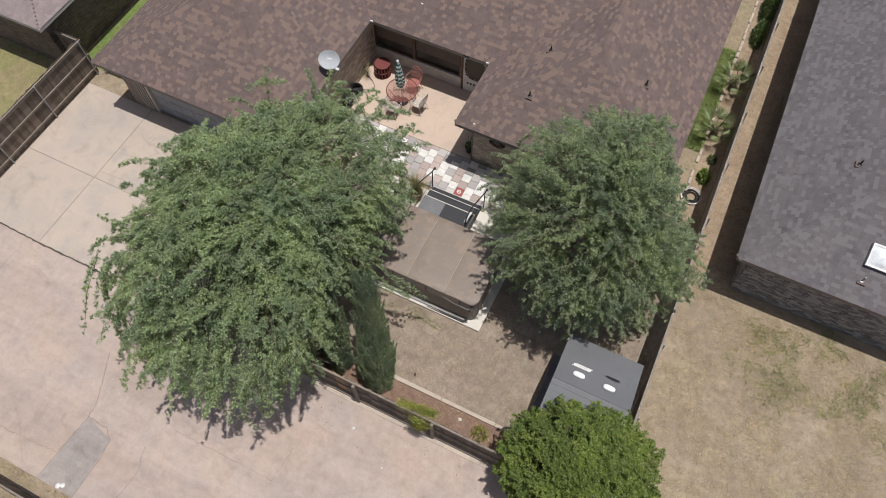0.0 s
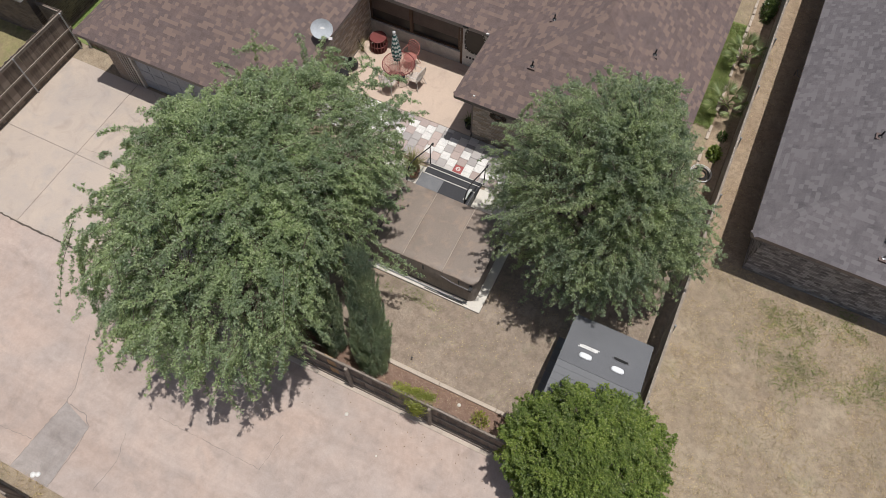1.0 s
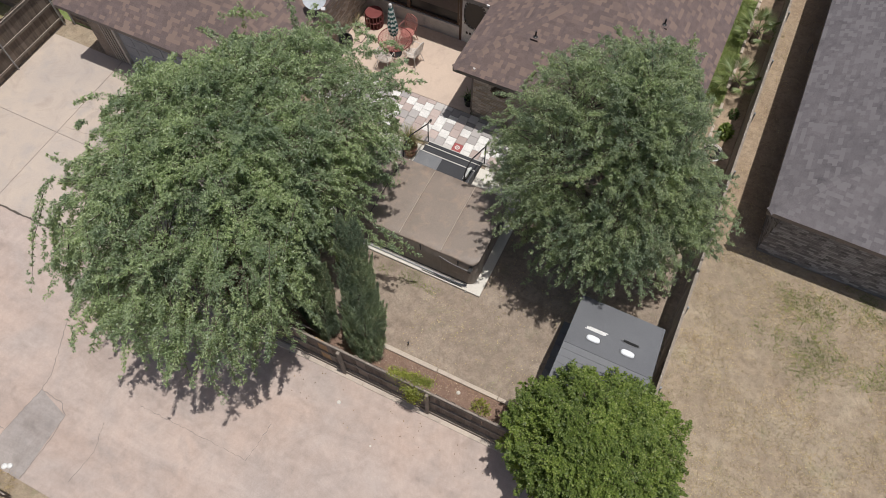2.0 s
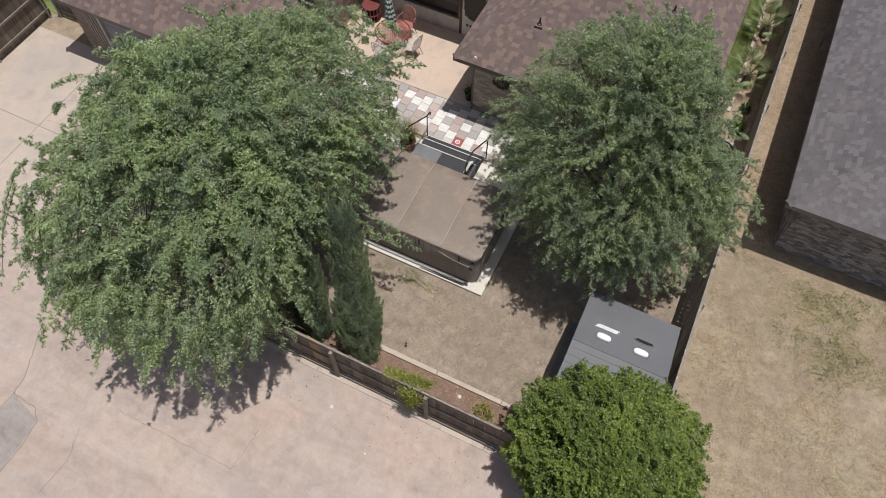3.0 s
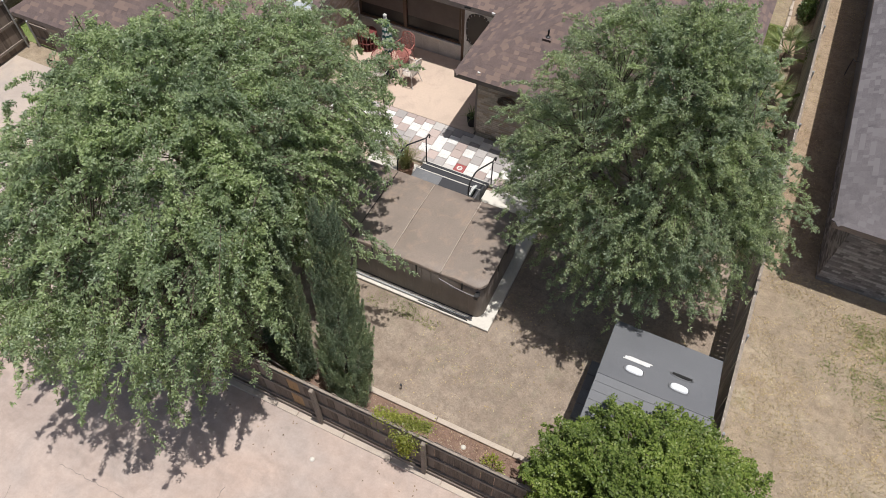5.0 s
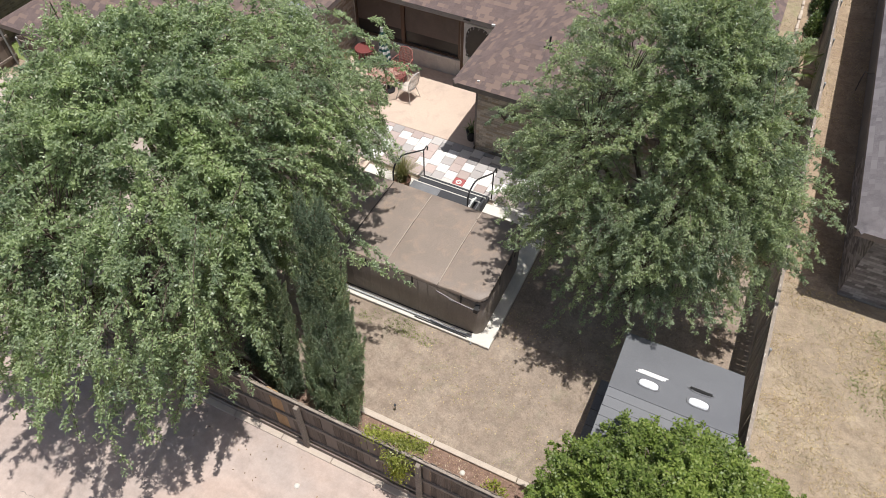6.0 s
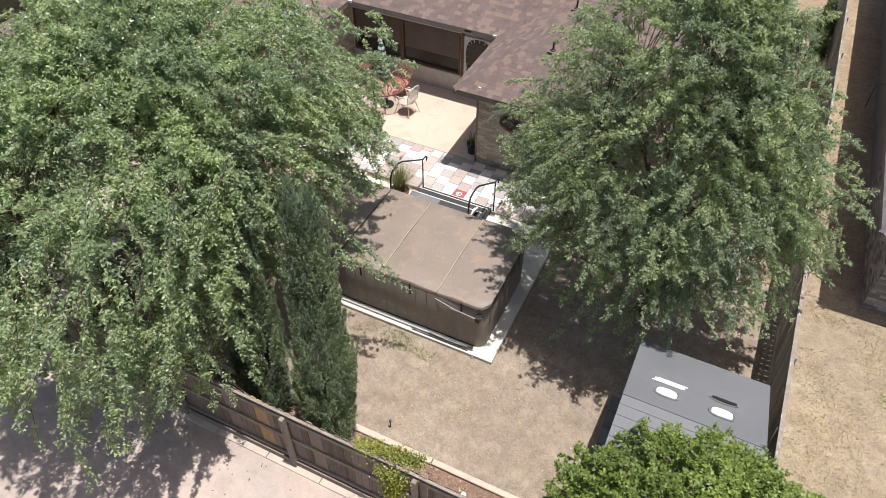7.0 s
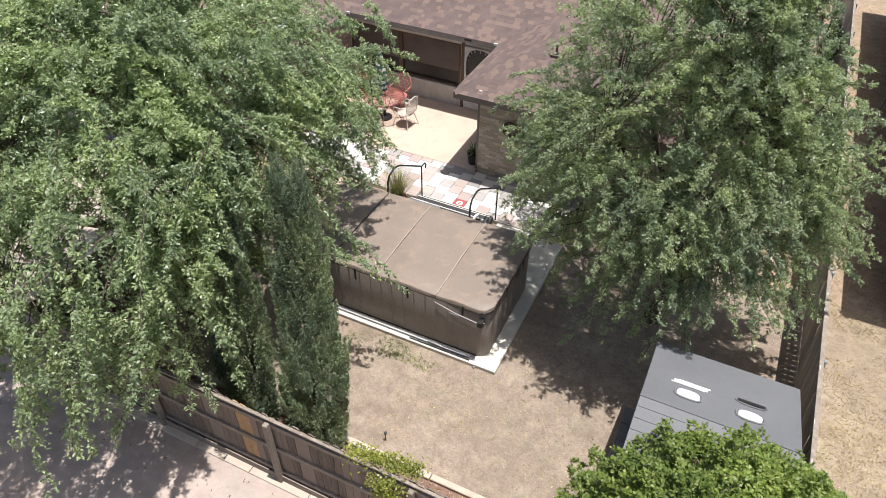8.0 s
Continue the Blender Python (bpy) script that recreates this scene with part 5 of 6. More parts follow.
for k in range(14):
    z0, z1 = 1.02 + k * 0.088, 1.02 + (k + 1) * 0.088
    g = Geo()
    v = []
    for z in (z0, z1):
        s = (z - 1.02) / 1.23
        rad = 0.135 * max(0.0, 1 - s) ** 0.6 * (0.75 + 0.5 * min(1, s * 4)) + 0.022
        cx, cy = TC[0] + lean[0] * z / 2.25, TC[1] + lean[1] * z / 2.25
        v += [(cx + rad * (1 + 0.22 * math.cos(8 * a + z * 3)) * math.cos(a), cy + rad * (1 + 0.22 * math.cos(8 * a + z * 3)) * math.sin(a), z) for a in (2 * math.pi * q / NF for q in range(NF))]
    g.add(v, [(q, (q + 1) % NF, NF + (q + 1) % NF, NF + q) for q in range(NF)])
    part("canopy_stripe", g, M_CANVAS if k % 2 else M_CANVAS2, umb, "white canvas stripe" if k % 2 else "green canvas stripe", smooth=70)
part("finial", Geo().lathe([(0.0, 0), (0.055, 0.02), (0.06, 0.07), (0.0, 0.12)], (TC[0] + lean[0], TC[1] + lean[1], 2.22), 12), M_WHITE, umb, smooth=60)


def patio_chair(x, y, turn, back, seat, label):
    """A wire armchair: seat, high mesh back, four splayed legs, arms. Built facing +y."""
    c = thing("patio_chair", (x, y, PZ), label, "chair", "chairs round the patio table")
    m = Matrix.Translation((x, y, PZ)) @ Matrix.Rotation(radians(turn), 4, "Z")
    part("seat", Geo().lathe([(0.0, 0.40), (0.23, 0.40), (0.25, 0.42), (0.23, 0.435), (0.0, 0.43)], (0, 0, 0), 20).turned(m), seat, c, smooth=40)
    b = part("backrest", Geo().tube([(-0.24, -0.20, 0.44), (-0.26, -0.26, 0.75), (-0.20, -0.31, 0.96), (0, -0.33, 1.02), (0.20, -0.31, 0.96), (0.26, -0.26, 0.75), (0.24, -0.20, 0.44)], 0.014, 7).turned(m), back, c, smooth=60)
    for k in range(9):
        s = -0.2 + k * 0.05
        part("back_wire", Geo().tube([(s, -0.22, 0.44), (s, -0.27, 0.75), (s, -0.325 + abs(s) * 0.1, 0.99 - abs(s) * 0.25)], 0.007, 4).turned(m), back, b)
    for k in range(6):
        z = 0.50 + k * 0.08
        part("back_wire", Geo().tube([(-0.25, -0.21 - 0.18 * (z - 0.44), z), (0.25, -0.21 - 0.18 * (z - 0.44), z)], 0.007, 4).turned(m), back, b)
    for sx in (-1, 1):
        part("arm", Geo().tube([(sx * 0.26, -0.25, 0.70), (sx * 0.30, -0.05, 0.68), (sx * 0.29, 0.18, 0.66), (sx * 0.27, 0.24, 0.58), (sx * 0.26, 0.20, 0.42)], 0.013, 7).turned(m), back, c, smooth=60)
        for sy in (-1, 1):
            part("leg", Geo().tube([(sx * 0.17, sy * 0.17, 0.41), (sx * 0.26, sy * 0.28, 0.0)], 0.013, 7).turned(m), back, c, smooth=60)
    return c


patio_chair(-8.93, 16.12, 172, M_REDMESH, M_REDMESH, "red wire patio chair with a tall mesh back")
patio_chair(-8.30, 15.34, 80, M_CREAM, M_CUSHION, "pale wire patio chair with a patterned seat cushion")
patio_chair(-9.1, 14.72, 0, M_CREAM, M_CUSHION, "pale wire patio chair with a flowered cushion")

planter = thing("red_planter", (-10.42, 16.35, PZ), "stacked red openwork metal plant stand", "plant stand")
for z, r in ((0.02, 0.30), (0.30, 0.32), (0.58, 0.30)):
    part("hoop", Geo().tube(ring_of(-10.42, 16.35, PZ + z, r), 0.024, 7, True), M_REDMETAL, planter, smooth=60)
for k in range(16):
    a = 2 * math.pi * k / 16
    c, s = math.cos(a), math.sin(a)
    part("slat", Geo().tube([(-10.42 + 0.30 * c, 16.35 + 0.30 * s, PZ), (-10.42 + 0.34 * c, 16.35 + 0.34 * s, PZ + 0.3), (-10.42 + 0.30 * c, 16.35 + 0.30 * s, PZ + 0.58)], 0.02, 6), M_REDMETAL, planter)
part("tray", Geo().lathe([(0.0, 0.56), (0.29, 0.56), (0.29, 0.59), (0.0, 0.585)], (-10.42, 16.35, PZ), 24), M_REDMETAL, planter, "red patterned top")
part("tray", Geo().lathe([(0.0, 0.02), (0.27, 0.02), (0.27, 0.05), (0.0, 0.045)], (-10.42, 16.35, PZ), 24), M_REDMETAL, planter)

hose = thing("hose_pot", (-10.93, 15.05, PZ), "black hose coiled in a round hose pot by the wall", "garden hose")
part("pot", Geo().lathe([(0.20, 0), (0.26, 0.10), (0.25, 0.22), (0.22, 0.22), (0.21, 0.06), (0.0, 0.05)], (-10.90, 15.05, PZ), 20), M_HOSE, hose, smooth=50)
for k in range(6):
    part("coil", Geo().tube(ring_of(-10.90 + rnd.uniform(-0.02, 0.02), 15.05 + rnd.uniform(-0.02, 0.02), PZ + 0.16 + k * 0.03, 0.22 - 0.012 * (k % 3)), 0.014, 6, True), M_HOSE, hose, smooth=60)
part("loop", Geo().tube([(-10.66, 15.1, PZ + 0.25), (-10.42, 15.3, PZ + 0.02), (-10.40, 15.6, PZ + 0.012), (-10.6, 15.8, PZ + 0.012), (-10.9, 15.95, PZ + 0.05), (-11.08, 16.0, 0.6)], 0.012, 6), M_HOSE, hose, smooth=60)
crate = thing("storage_crate", (-10.9, 14.38, PZ), "black plastic crate on the patio", "crate")
part("body", bevelled(-11.08, -10.72, 14.2, 14.56, PZ, PZ + 0.30, 0.03), M_DARKGREY, crate)
part("lid", bevelled(-11.10, -10.70, 14.18, 14.58, PZ + 0.30, PZ + 0.34, 0.015), M_BLACK, crate, "black lid")


def blades(at, count, length, spread, width, r, stiff=0.5):
    """Arching narrow blades from one root: three quads each."""
    out = []
    for _ in range(count):
        a = r.uniform(0, 2 * math.pi)
        o = Vector(at) + Vector((math.cos(a), math.sin(a), 0)) * r.uniform(0, spread * 0.4)
        h = length * r.uniform(0.6, 1.1)
        lean_ = r.uniform(0.1, 1.0) * spread
        side = Vector((-math.sin(a), math.cos(a), 0)) * width
        pts = []
        for k in range(4):
            s = k / 3
            pts.append((o + Vector((math.cos(a), math.sin(a), 0)) * lean_ * s * s * 1.6 + Vector((0, 0, h * (s - stiff * 0.5 * s * s * lean_ / max(spread, 1e-3)))), side * (1 - 0.85 * s)))
        for (p, w0), (q, w1) in zip(pts, pts[1:]):
            out.append([p - w0, p + w0, q + w1, q - w1])
    return np.array([[tuple(c) for c in quad] for quad in out])


rb = random.Random(5)
gp = thing("grass_pot", (-6.58, 11.62, 0.1), "terracotta pot of fountain grass beside the steps", "potted plant")
part("pot", Geo().lathe([(0.16, 0), (0.23, 0.30), (0.25, 0.32), (0.25, 0.38), (0.22, 0.38), (0.21, 0.32), (0.0, 0.32)], (-6.58, 11.72, 0.1), 22), M_TERRA, gp, smooth=40)
part("grass", quads("grass", blades((-6.58, 11.72, 0.42), 420, 0.85, 0.36, 0.008, rb)), M_GRASSY, gp)
wp = thing("wall_pot", (-5.72, 14.42, PZ), "dark pot with a small leafy plant at the wall corner", "potted plant")
part("pot", Geo().lathe([(0.13, 0), (0.17, 0.28), (0.18, 0.34), (0.15, 0.34), (0.14, 0.28), (0.0, 0.28)], (-5.70, 14.42, PZ), 18), M_HOSE, wp, smooth=40)
part("leaves", quads("leaves", blades((-5.70, 14.42, PZ + 0.28), 70, 0.32, 0.24, 0.014, rb)), M_PALM, wp)
hook = thing("garden_hook", (-5.62, 14.75, PZ), "thin black shepherd hook against the wall", "plant hook")
part("rod", Geo().tube([(-5.56, 14.8, PZ), (-5.56, 14.8, 1.35), (-5.58, 14.78, 1.47), (-5.64, 14.74, 1.50), (-5.68, 14.70, 1.42)], 0.010, 7), M_BLACK, hook, smooth=60)
faucet = thing("wall_plant", (-10.98, 15.98, PZ), "small sparse weed by the patio wall", "plant")
part("leaves", quads("leaves", blades((-10.95, 15.98, PZ), 60, 0.5, 0.32, 0.008, rb)), M_GRASSY, faucet)

# satellite dish on the eave
dish = thing("satellite_dish", (-10.95, 13.7, 2.62), "grey oval satellite dish on the roof edge", "satellite dish")
DP = Vector((-10.84, 13.67, 3.30))
face = look(DP, DP + Vector((0.22, -0.62, 0.75)))
g, q, n = Geo(), 6, 28
v = []
for off in (0.0, -0.012):
    for r_ in range(1, q + 1):
        v += [(0.38 * r_ / q * math.cos(2 * math.pi * k / n), 0.33 * r_ / q * math.sin(2 * math.pi * k / n), -0.09 * (r_ / q) ** 2 + off + 0.05) for k in range(n)]
f = []
for s in (0, 1):
    o = s * q * n
    fl = [(o + r_ * n + k, o + r_ * n + (k + 1) % n, o + (r_ + 1) * n + (k + 1) % n, o + (r_ + 1) * n + k) for r_ in range(q - 1) for k in range(n)] + [tuple(o + k for k in range(n))[::-1]]
    f += [t[::-1] for t in fl] if s else fl
f += [((q - 1) * n + k, (q - 1) * n + (k + 1) % n, (2 * q - 1) * n + (k + 1) % n, (2 * q - 1) * n + k) for k in range(n)]
refl = part("reflector", g.add(v, f).turned(face), M_DISH, dish, "grey oval reflector", smooth=50)
part("emblem", Geo().box(-0.10, 0.10, -0.025, 0.025, 0.032, 0.036).turned(face @ pose(0, 0.04, 0)), M_WHITE, refl, "plain pale bar")
part("mast", Geo().tube([(-10.92, 13.72, 2.60), (-10.88, 13.74, 3.05), tuple(DP - (face.to_3x3() @ Vector((0, 0, -0.06))))], 0.025, 8), M_GREYMETAL, dish, smooth=60)
part("feed_arm", Geo().tube([tuple(face @ Vector((-0.26, -0.20, 0.0))), tuple(face @ Vector((-0.36, -0.28, -0.22)))], 0.015, 8), M_GREYMETAL, dish, smooth=60)
part("feed_horn", Geo().box(-0.42, -0.30, -0.33, -0.24, -0.30, -0.20).turned(face), M_WHITE, dish)
meter = thing("meter_box", (-11.08, 13.0, 1.6), "small grey utility box on the brick wall", "utility box")
part("body", Geo().slab(-11.125, -10.98, 12.9, 13.15, 1.45, 1.85, 0.01), M_GREYMETAL, meter)

# ---- plants ----


def unit(a):
    return a / np.maximum(np.linalg.norm(a, axis=-1, keepdims=True), 1e-9)


def leaf_quads(p, d, length, width, r, flat=0.5):
    """Pointed leaves: p base points, d directions; flat leans the blades to face upward."""
    n = len(p)
    d = unit(d)
    up = r.normal(size=(n, 3)) * (1 - flat) + np.array((0, 0, 1.0)) * flat * 2
    s = unit(np.cross(d, up))
    nrm = np.cross(s, d)
    ln = (length * r.uniform(0.7, 1.25, n))[:, None]
    wd = (width * r.uniform(0.7, 1.2, n))[:, None]
    mid = p + d * ln * 0.45
    return np.stack([p, mid + s * wd / 2 + nrm * wd * 0.12, p + d * ln, mid - s * wd / 2 + nrm * wd * 0.12], axis=1)


def radius_at(table, a):
    deg = np.degrees(a) % 360
    xs = [t[0] for t in table]
    rs = [t[1] for t in table]
    return np.interp(deg, [xs[-1] - 360] + xs + [xs[0] + 360], [rs[-1]] + rs + [rs[0]])


def leafy_tree(name, root, centre, table, z_edge, z_top, label, material, n_branch, n_twig, n_leaf, leaf, twig_len, droop, seed, lumps=0.45, fork=1.9, trunk_r=0.19, skirt=0.8, inner=0.25, spread=0.42, up=0.15, hole=-0.22, fringe=(0, 0.0, 0.0), reachy=0.14, side_len=0.10, flat=0.32, bough_len=1.3, hang=0.6, lift=(0, 0.01, 0.0), sprays=0, extra=()):
    """A broad tree: trunk, limbs, branches that end under an uneven dome, and drooping leafy twigs."""
    r = np.random.default_rng(seed)
    t = thing(name, (*root, 0), label, "tree")
    a = r.uniform(0, 2 * np.pi, n_branch)
    f = np.sqrt(r.uniform(0.0, 1.0, n_branch)) * 0.93
    lump = np.array([noise.noise((math.cos(q) * 1.9 + seed, math.sin(q) * 1.9, k * 2.4)) for q, k in zip(a, f)])
    rad = radius_at(table, a) * (1 + 0.12 * lump)
    dome = z_edge + (z_top - z_edge) * (1 - f ** 1.7) ** 0.85
    swell = np.array([noise.noise(((math.cos(q) * k_) * 0.62 + seed, (math.sin(q) * k_) * 0.62, 0.7)) for q, k_ in zip(a, rad * f)])
    z = dome + lumps * (0.5 * lump + 0.9 * swell) - np.abs(r.normal(0, 0.18, n_branch))
    low = r.uniform(size=n_branch) < inner
    z = np.where(low, z - r.uniform(0.3, 1.0, n_branch) * (z_top - z_edge) * 0.55, z)
    z = np.where(f > 0.72, z - r.uniform(0, skirt, n_branch), z)
    ends = np.stack([centre[0] + np.cos(a) * rad * f, centre[1] + np.sin(a) * rad * f, z], axis=1)
    # leave holes between the boughs
    gap = np.array([noise.noise((q[0] * 0.95 + seed, q[1] * 0.95, q[2] * 0.95)) for q in ends])
    ends = ends[(gap > hole) | low | (f < 0.35)]
    # low boughs that hang round the rim
    fa = r.uniform(0, 2 * np.pi, fringe[0])
    ff = r.uniform(0.62, 0.98, fringe[0])
    fr = radius_at(table, fa) * ff
    ends = np.concatenate([ends, np.stack([centre[0] + np.cos(fa) * fr, centre[1] + np.sin(fa) * fr, r.uniform(fringe[1], fringe[2], fringe[0]) + lift[2] * np.exp(-(((np.degrees(fa) - lift[0]) / lift[1]) ** 2))], axis=1)])
    # narrow sprays that stick out of the outline
    sa = r.uniform(0, 2 * np.pi, sprays)
    sr = radius_at(table, sa) * r.uniform(0.88, 1.06, sprays)
    thin = np.concatenate([np.ones(len(ends)), np.full(sprays, 0.5)])
    rim_z = z_edge + r.uniform(-0.5, 1.3, sprays)
    # and on top of the dome
    over = r.uniform(size=sprays) < 0.55
    sf = np.sqrt(r.uniform(0.0, 0.85, sprays))
    sr = np.where(over, radius_at(table, sa) * sf, sr)
    rim_z = np.where(over, z_edge + (z_top - z_edge) * (1 - sf ** 1.7) ** 0.85 + r.uniform(0.0, 0.35, sprays), rim_z)
    ends = np.concatenate([ends, np.stack([centre[0] + np.cos(sa) * sr, centre[1] + np.sin(sa) * sr, rim_z], axis=1)])
    deg = np.degrees(np.arctan2(ends[:, 1] - centre[1], ends[:, 0] - centre[0])) % 360
    held = ~((np.abs(deg - lift[0]) < lift[1]) & (ends[:, 2] < z_edge + 0.1))
    ends, thin = ends[held], thin[held]
    if extra:
        ends, thin = np.concatenate([ends, np.array(extra)]), np.concatenate([thin, np.full(len(extra), 0.7)])
    n_branch = len(ends)
    # trunk and limbs
    fk = Vector((root[0] * 0.6 + centre[0] * 0.4, root[1] * 0.6 + centre[1] * 0.4, fork))
    part("trunk", Geo().tube([(root[0], root[1], 0), (root[0] + 0.02, root[1], 0.25), ((root[0] + fk.x) / 2 + 0.05, (root[1] + fk.y) / 2, fork * 0.6), tuple(fk)], [trunk_r * 1.35, trunk_r, trunk_r * 0.9, trunk_r * 0.8], 12), M_BARK, t, smooth=60)
    n_limb = 7
    hubs = []
    for k in range(n_limb):
        q = 2 * math.pi * (k + 0.3 * r.uniform(-1, 1)) / n_limb
        reach = float(radius_at(table, np.array([q]))[0]) * r.uniform(0.38, 0.58)
        hub = Vector((centre[0] + math.cos(q) * reach, centre[1] + math.sin(q) * reach, z_edge + (z_top - z_edge) * r.uniform(0.12, 0.40)))
        m1 = fk.lerp(hub, 0.4) + Vector((0, 0, 0.35))
        part("limb", Geo().tube([tuple(fk), tuple(fk.lerp(m1, 0.5) + Vector((0.03, 0.02, 0))), tuple(m1), tuple(hub)], [trunk_r * 0.6, trunk_r * 0.5, trunk_r * 0.38, trunk_r * 0.2], 8), M_BARK, t, smooth=60)
        hubs += [fk.lerp(m1, 0.7), m1, m1.lerp(hub, 0.35), m1.lerp(hub, 0.7), hub]
    g = Geo()
    for e in ends[::2]:
        e = Vector(e)
        hub = min(hubs, key=lambda h_: (h_ - e).length + r.uniform(0, 0.8))
        m1 = hub.lerp(e, 0.5) + Vector((r.uniform(-0.1, 0.1), r.uniform(-0.1, 0.1), 0.18))
        g.tube([tuple(hub), tuple(m1), tuple(hub.lerp(e, 0.8))], [0.013, 0.008, 0.004], 5)
    tagged(part("branchwork", g, M_BARK, t), kind="stuff")
    # each bough is a drooping feathered spray: side shoots left and right of its rib, leaves along every shoot
    m = n_branch * n_twig
    axis = ends - np.array((centre[0], centre[1], z_edge - 0.4))
    flat_f = np.minimum(np.hypot(axis[:, 0], axis[:, 1]) / radius_at(table, np.arctan2(axis[:, 1], axis[:, 0])), 1.0)
    axis = unit(axis * np.array((1, 1, 0.45))) - np.array((0, 0, 1.0)) * (hang * flat_f ** 2)[:, None]
    axis = unit(axis + r.normal(size=axis.shape) * 0.42)
    wing = unit(np.cross(axis, np.array((0, 0, 1.0)) + r.normal(size=axis.shape) * 0.40))
    bough = (bough_len * r.uniform(0.55, 1.3, n_branch) * np.where(thin < 0.9, 1.25, 1.0))[:, None]
    sag = r.uniform(0.15, 0.55, n_branch)[:, None]
    along = (np.arange(n_twig)[None, :] + r.uniform(0.0, 1.0, (n_branch, n_twig))) / n_twig
    base = ends[:, None, :] + axis[:, None, :] * (bough * (along - 0.6))[..., None] + r.normal(size=(n_branch, n_twig, 3)) * spread * thin[:, None, None]
    base[..., 2] -= sag * bough * along ** 2
    flank = np.where(np.arange(n_twig) % 2 == 0, 1.0, -1.0)[None, :, None]
    d = axis[:, None, :] * (0.45 + 0.5 * along)[..., None] + wing[:, None, :] * flank * (0.85 - 0.6 * along)[..., None]
    d[..., 2] -= sag * along
    d = unit(d + r.normal(size=d.shape) * 0.36 + np.array((0, 0, up))).reshape(-1, 3)
    base = base.reshape(-1, 3)
    ln = (twig_len * (1.25 - 0.75 * along) * r.uniform(0.55, 1.15, along.shape) * thin[:, None]).reshape(-1) * np.where(r.uniform(size=m) < reachy, 1.5, 1.0)
    dr = droop * r.uniform(0.3, 1.5, m)
    g = Geo()
    for k in range(0, m, 4):
        o, dd, l_, w_ = base[k], d[k], ln[k], dr[k]
        g.tube([tuple(o + dd * l_ * s - np.array((0, 0, w_ * l_ * s * s))) for s in (0.0, 0.5, 1.0)], [0.005, 0.004, 0.002], 3)
    for k in range(0, n_branch, 2):
        g.tube([tuple(ends[k] + axis[k] * bough[k] * (s - 0.6) - np.array((0, 0, float(sag[k, 0] * bough[k, 0]) * s * s))) for s in (0.0, 0.5, 1.0)], [0.010, 0.007, 0.003], 4)
    tagged(part("twigwork", g, M_BARK, t), kind="stuff")
    s = (np.arange(n_leaf)[None, :] + r.uniform(0.0, 1.0, (m, n_leaf))) / n_leaf
    p = base[:, None, :] + d[:, None, :] * (ln[:, None] * s)[..., None]
    p[..., 2] -= dr[:, None] * ln[:, None] * s ** 2
    tan = np.repeat(d[:, None, :], n_leaf, axis=1)
    tan[..., 2] -= 2 * dr[:, None] * s
    tan = unit(tan)
    side = unit(np.cross(tan, np.array((0, 0, 1.0)) + r.normal(size=(m, 1, 3)) * 0.5)) * np.where(np.arange(n_leaf) % 2 == 0, 1.0, -1.0)[None, :, None]
    p += side * r.uniform(0.0, 1.0, (m, n_leaf))[..., None] * side_len * (1.1 - s)[..., None] + r.normal(size=p.shape) * 0.012
    tan = tan * 0.5 + side * 0.55 + r.normal(size=p.shape) * 0.42
    q = leaf_quads(p.reshape(-1, 3), tan.reshape(-1, 3), leaf[0], leaf[1], r, flat)
    tagged(part("crown", quads("crown", q), material, t, "dense canopy of small leaves"), kind="stuff")
    return t


ELM = [(0, 2.0), (13, 2.5), (40, 3.45), (62, 4.75), (80, 5.5), (100, 5.4), (118, 5.1), (135, 4.4), (155, 4.6), (172, 4.6), (197, 4.2), (225, 4.85), (245, 4.75), (270, 4.6), (290, 4.5), (305, 4.15), (315, 3.5), (325, 3.0), (340, 2.3)]
leafy_tree("elm_tree", (-8.7, 6.6), (-8.3, 6.3), ELM, 4.1, 7.2, "broad drooping green elm tree by the back fence", M_ELM, 1000, 26, 15, (0.065, 0.030), 0.20, 0.5, 21, skirt=0.9, inner=0.33, spread=0.045, lumps=0.9, hole=-0.19, fringe=(230, 3.0, 4.9), reachy=0.12, side_len=0.03, bough_len=1.15, hang=0.65, lift=(347, 15, 0.9), sprays=300, extra=((-5.5, 7.1, 3.5), (-5.0, 7.3, 3.15), (-4.55, 7.45, 2.9), (-4.8, 7.05, 3.0)))
OAK = [(4, 2.65), (16, 2.4), (45, 1.9), (69, 2.7), (86, 4.15), (110, 4.35), (125, 4.25), (145, 4.05), (160, 3.9), (172, 3.65), (185, 3.5), (200, 3.1), (235, 2.55), (269, 2.2), (300, 2.0), (320, 1.95), (345, 2.3)]
leafy_tree("grey_green_tree", (0.1, 10.9), (0.2, 10.6), OAK, 3.6, 8.15, "rounded grey-green tree shading the yard", M_ELM2, 760, 24, 17, (0.053, 0.024), 0.18, 0.4, 33, skirt=0.5, fringe=(120, 2.7, 4.5), inner=0.24, spread=0.045, lumps=0.9, hole=-0.17, reachy=0.12, side_len=0.028, trunk_r=0.15, fork=1.7, bough_len=1.0, hang=0.40, sprays=260, extra=[(0.2 + 1.9 * math.cos(radians(q)), 10.4 + 1.75 * math.sin(radians(q)), 2.95 + 0.25 * math.sin(q)) for q in range(195, 346, 6)])
FIG = [(5, 2.4), (30, 2.6), (45, 2.75), (65, 2.65), (101, 2.2), (147, 1.85), (181, 1.75), (224, 1.5), (252, 1.4), (290, 1.6), (330, 2.0)]
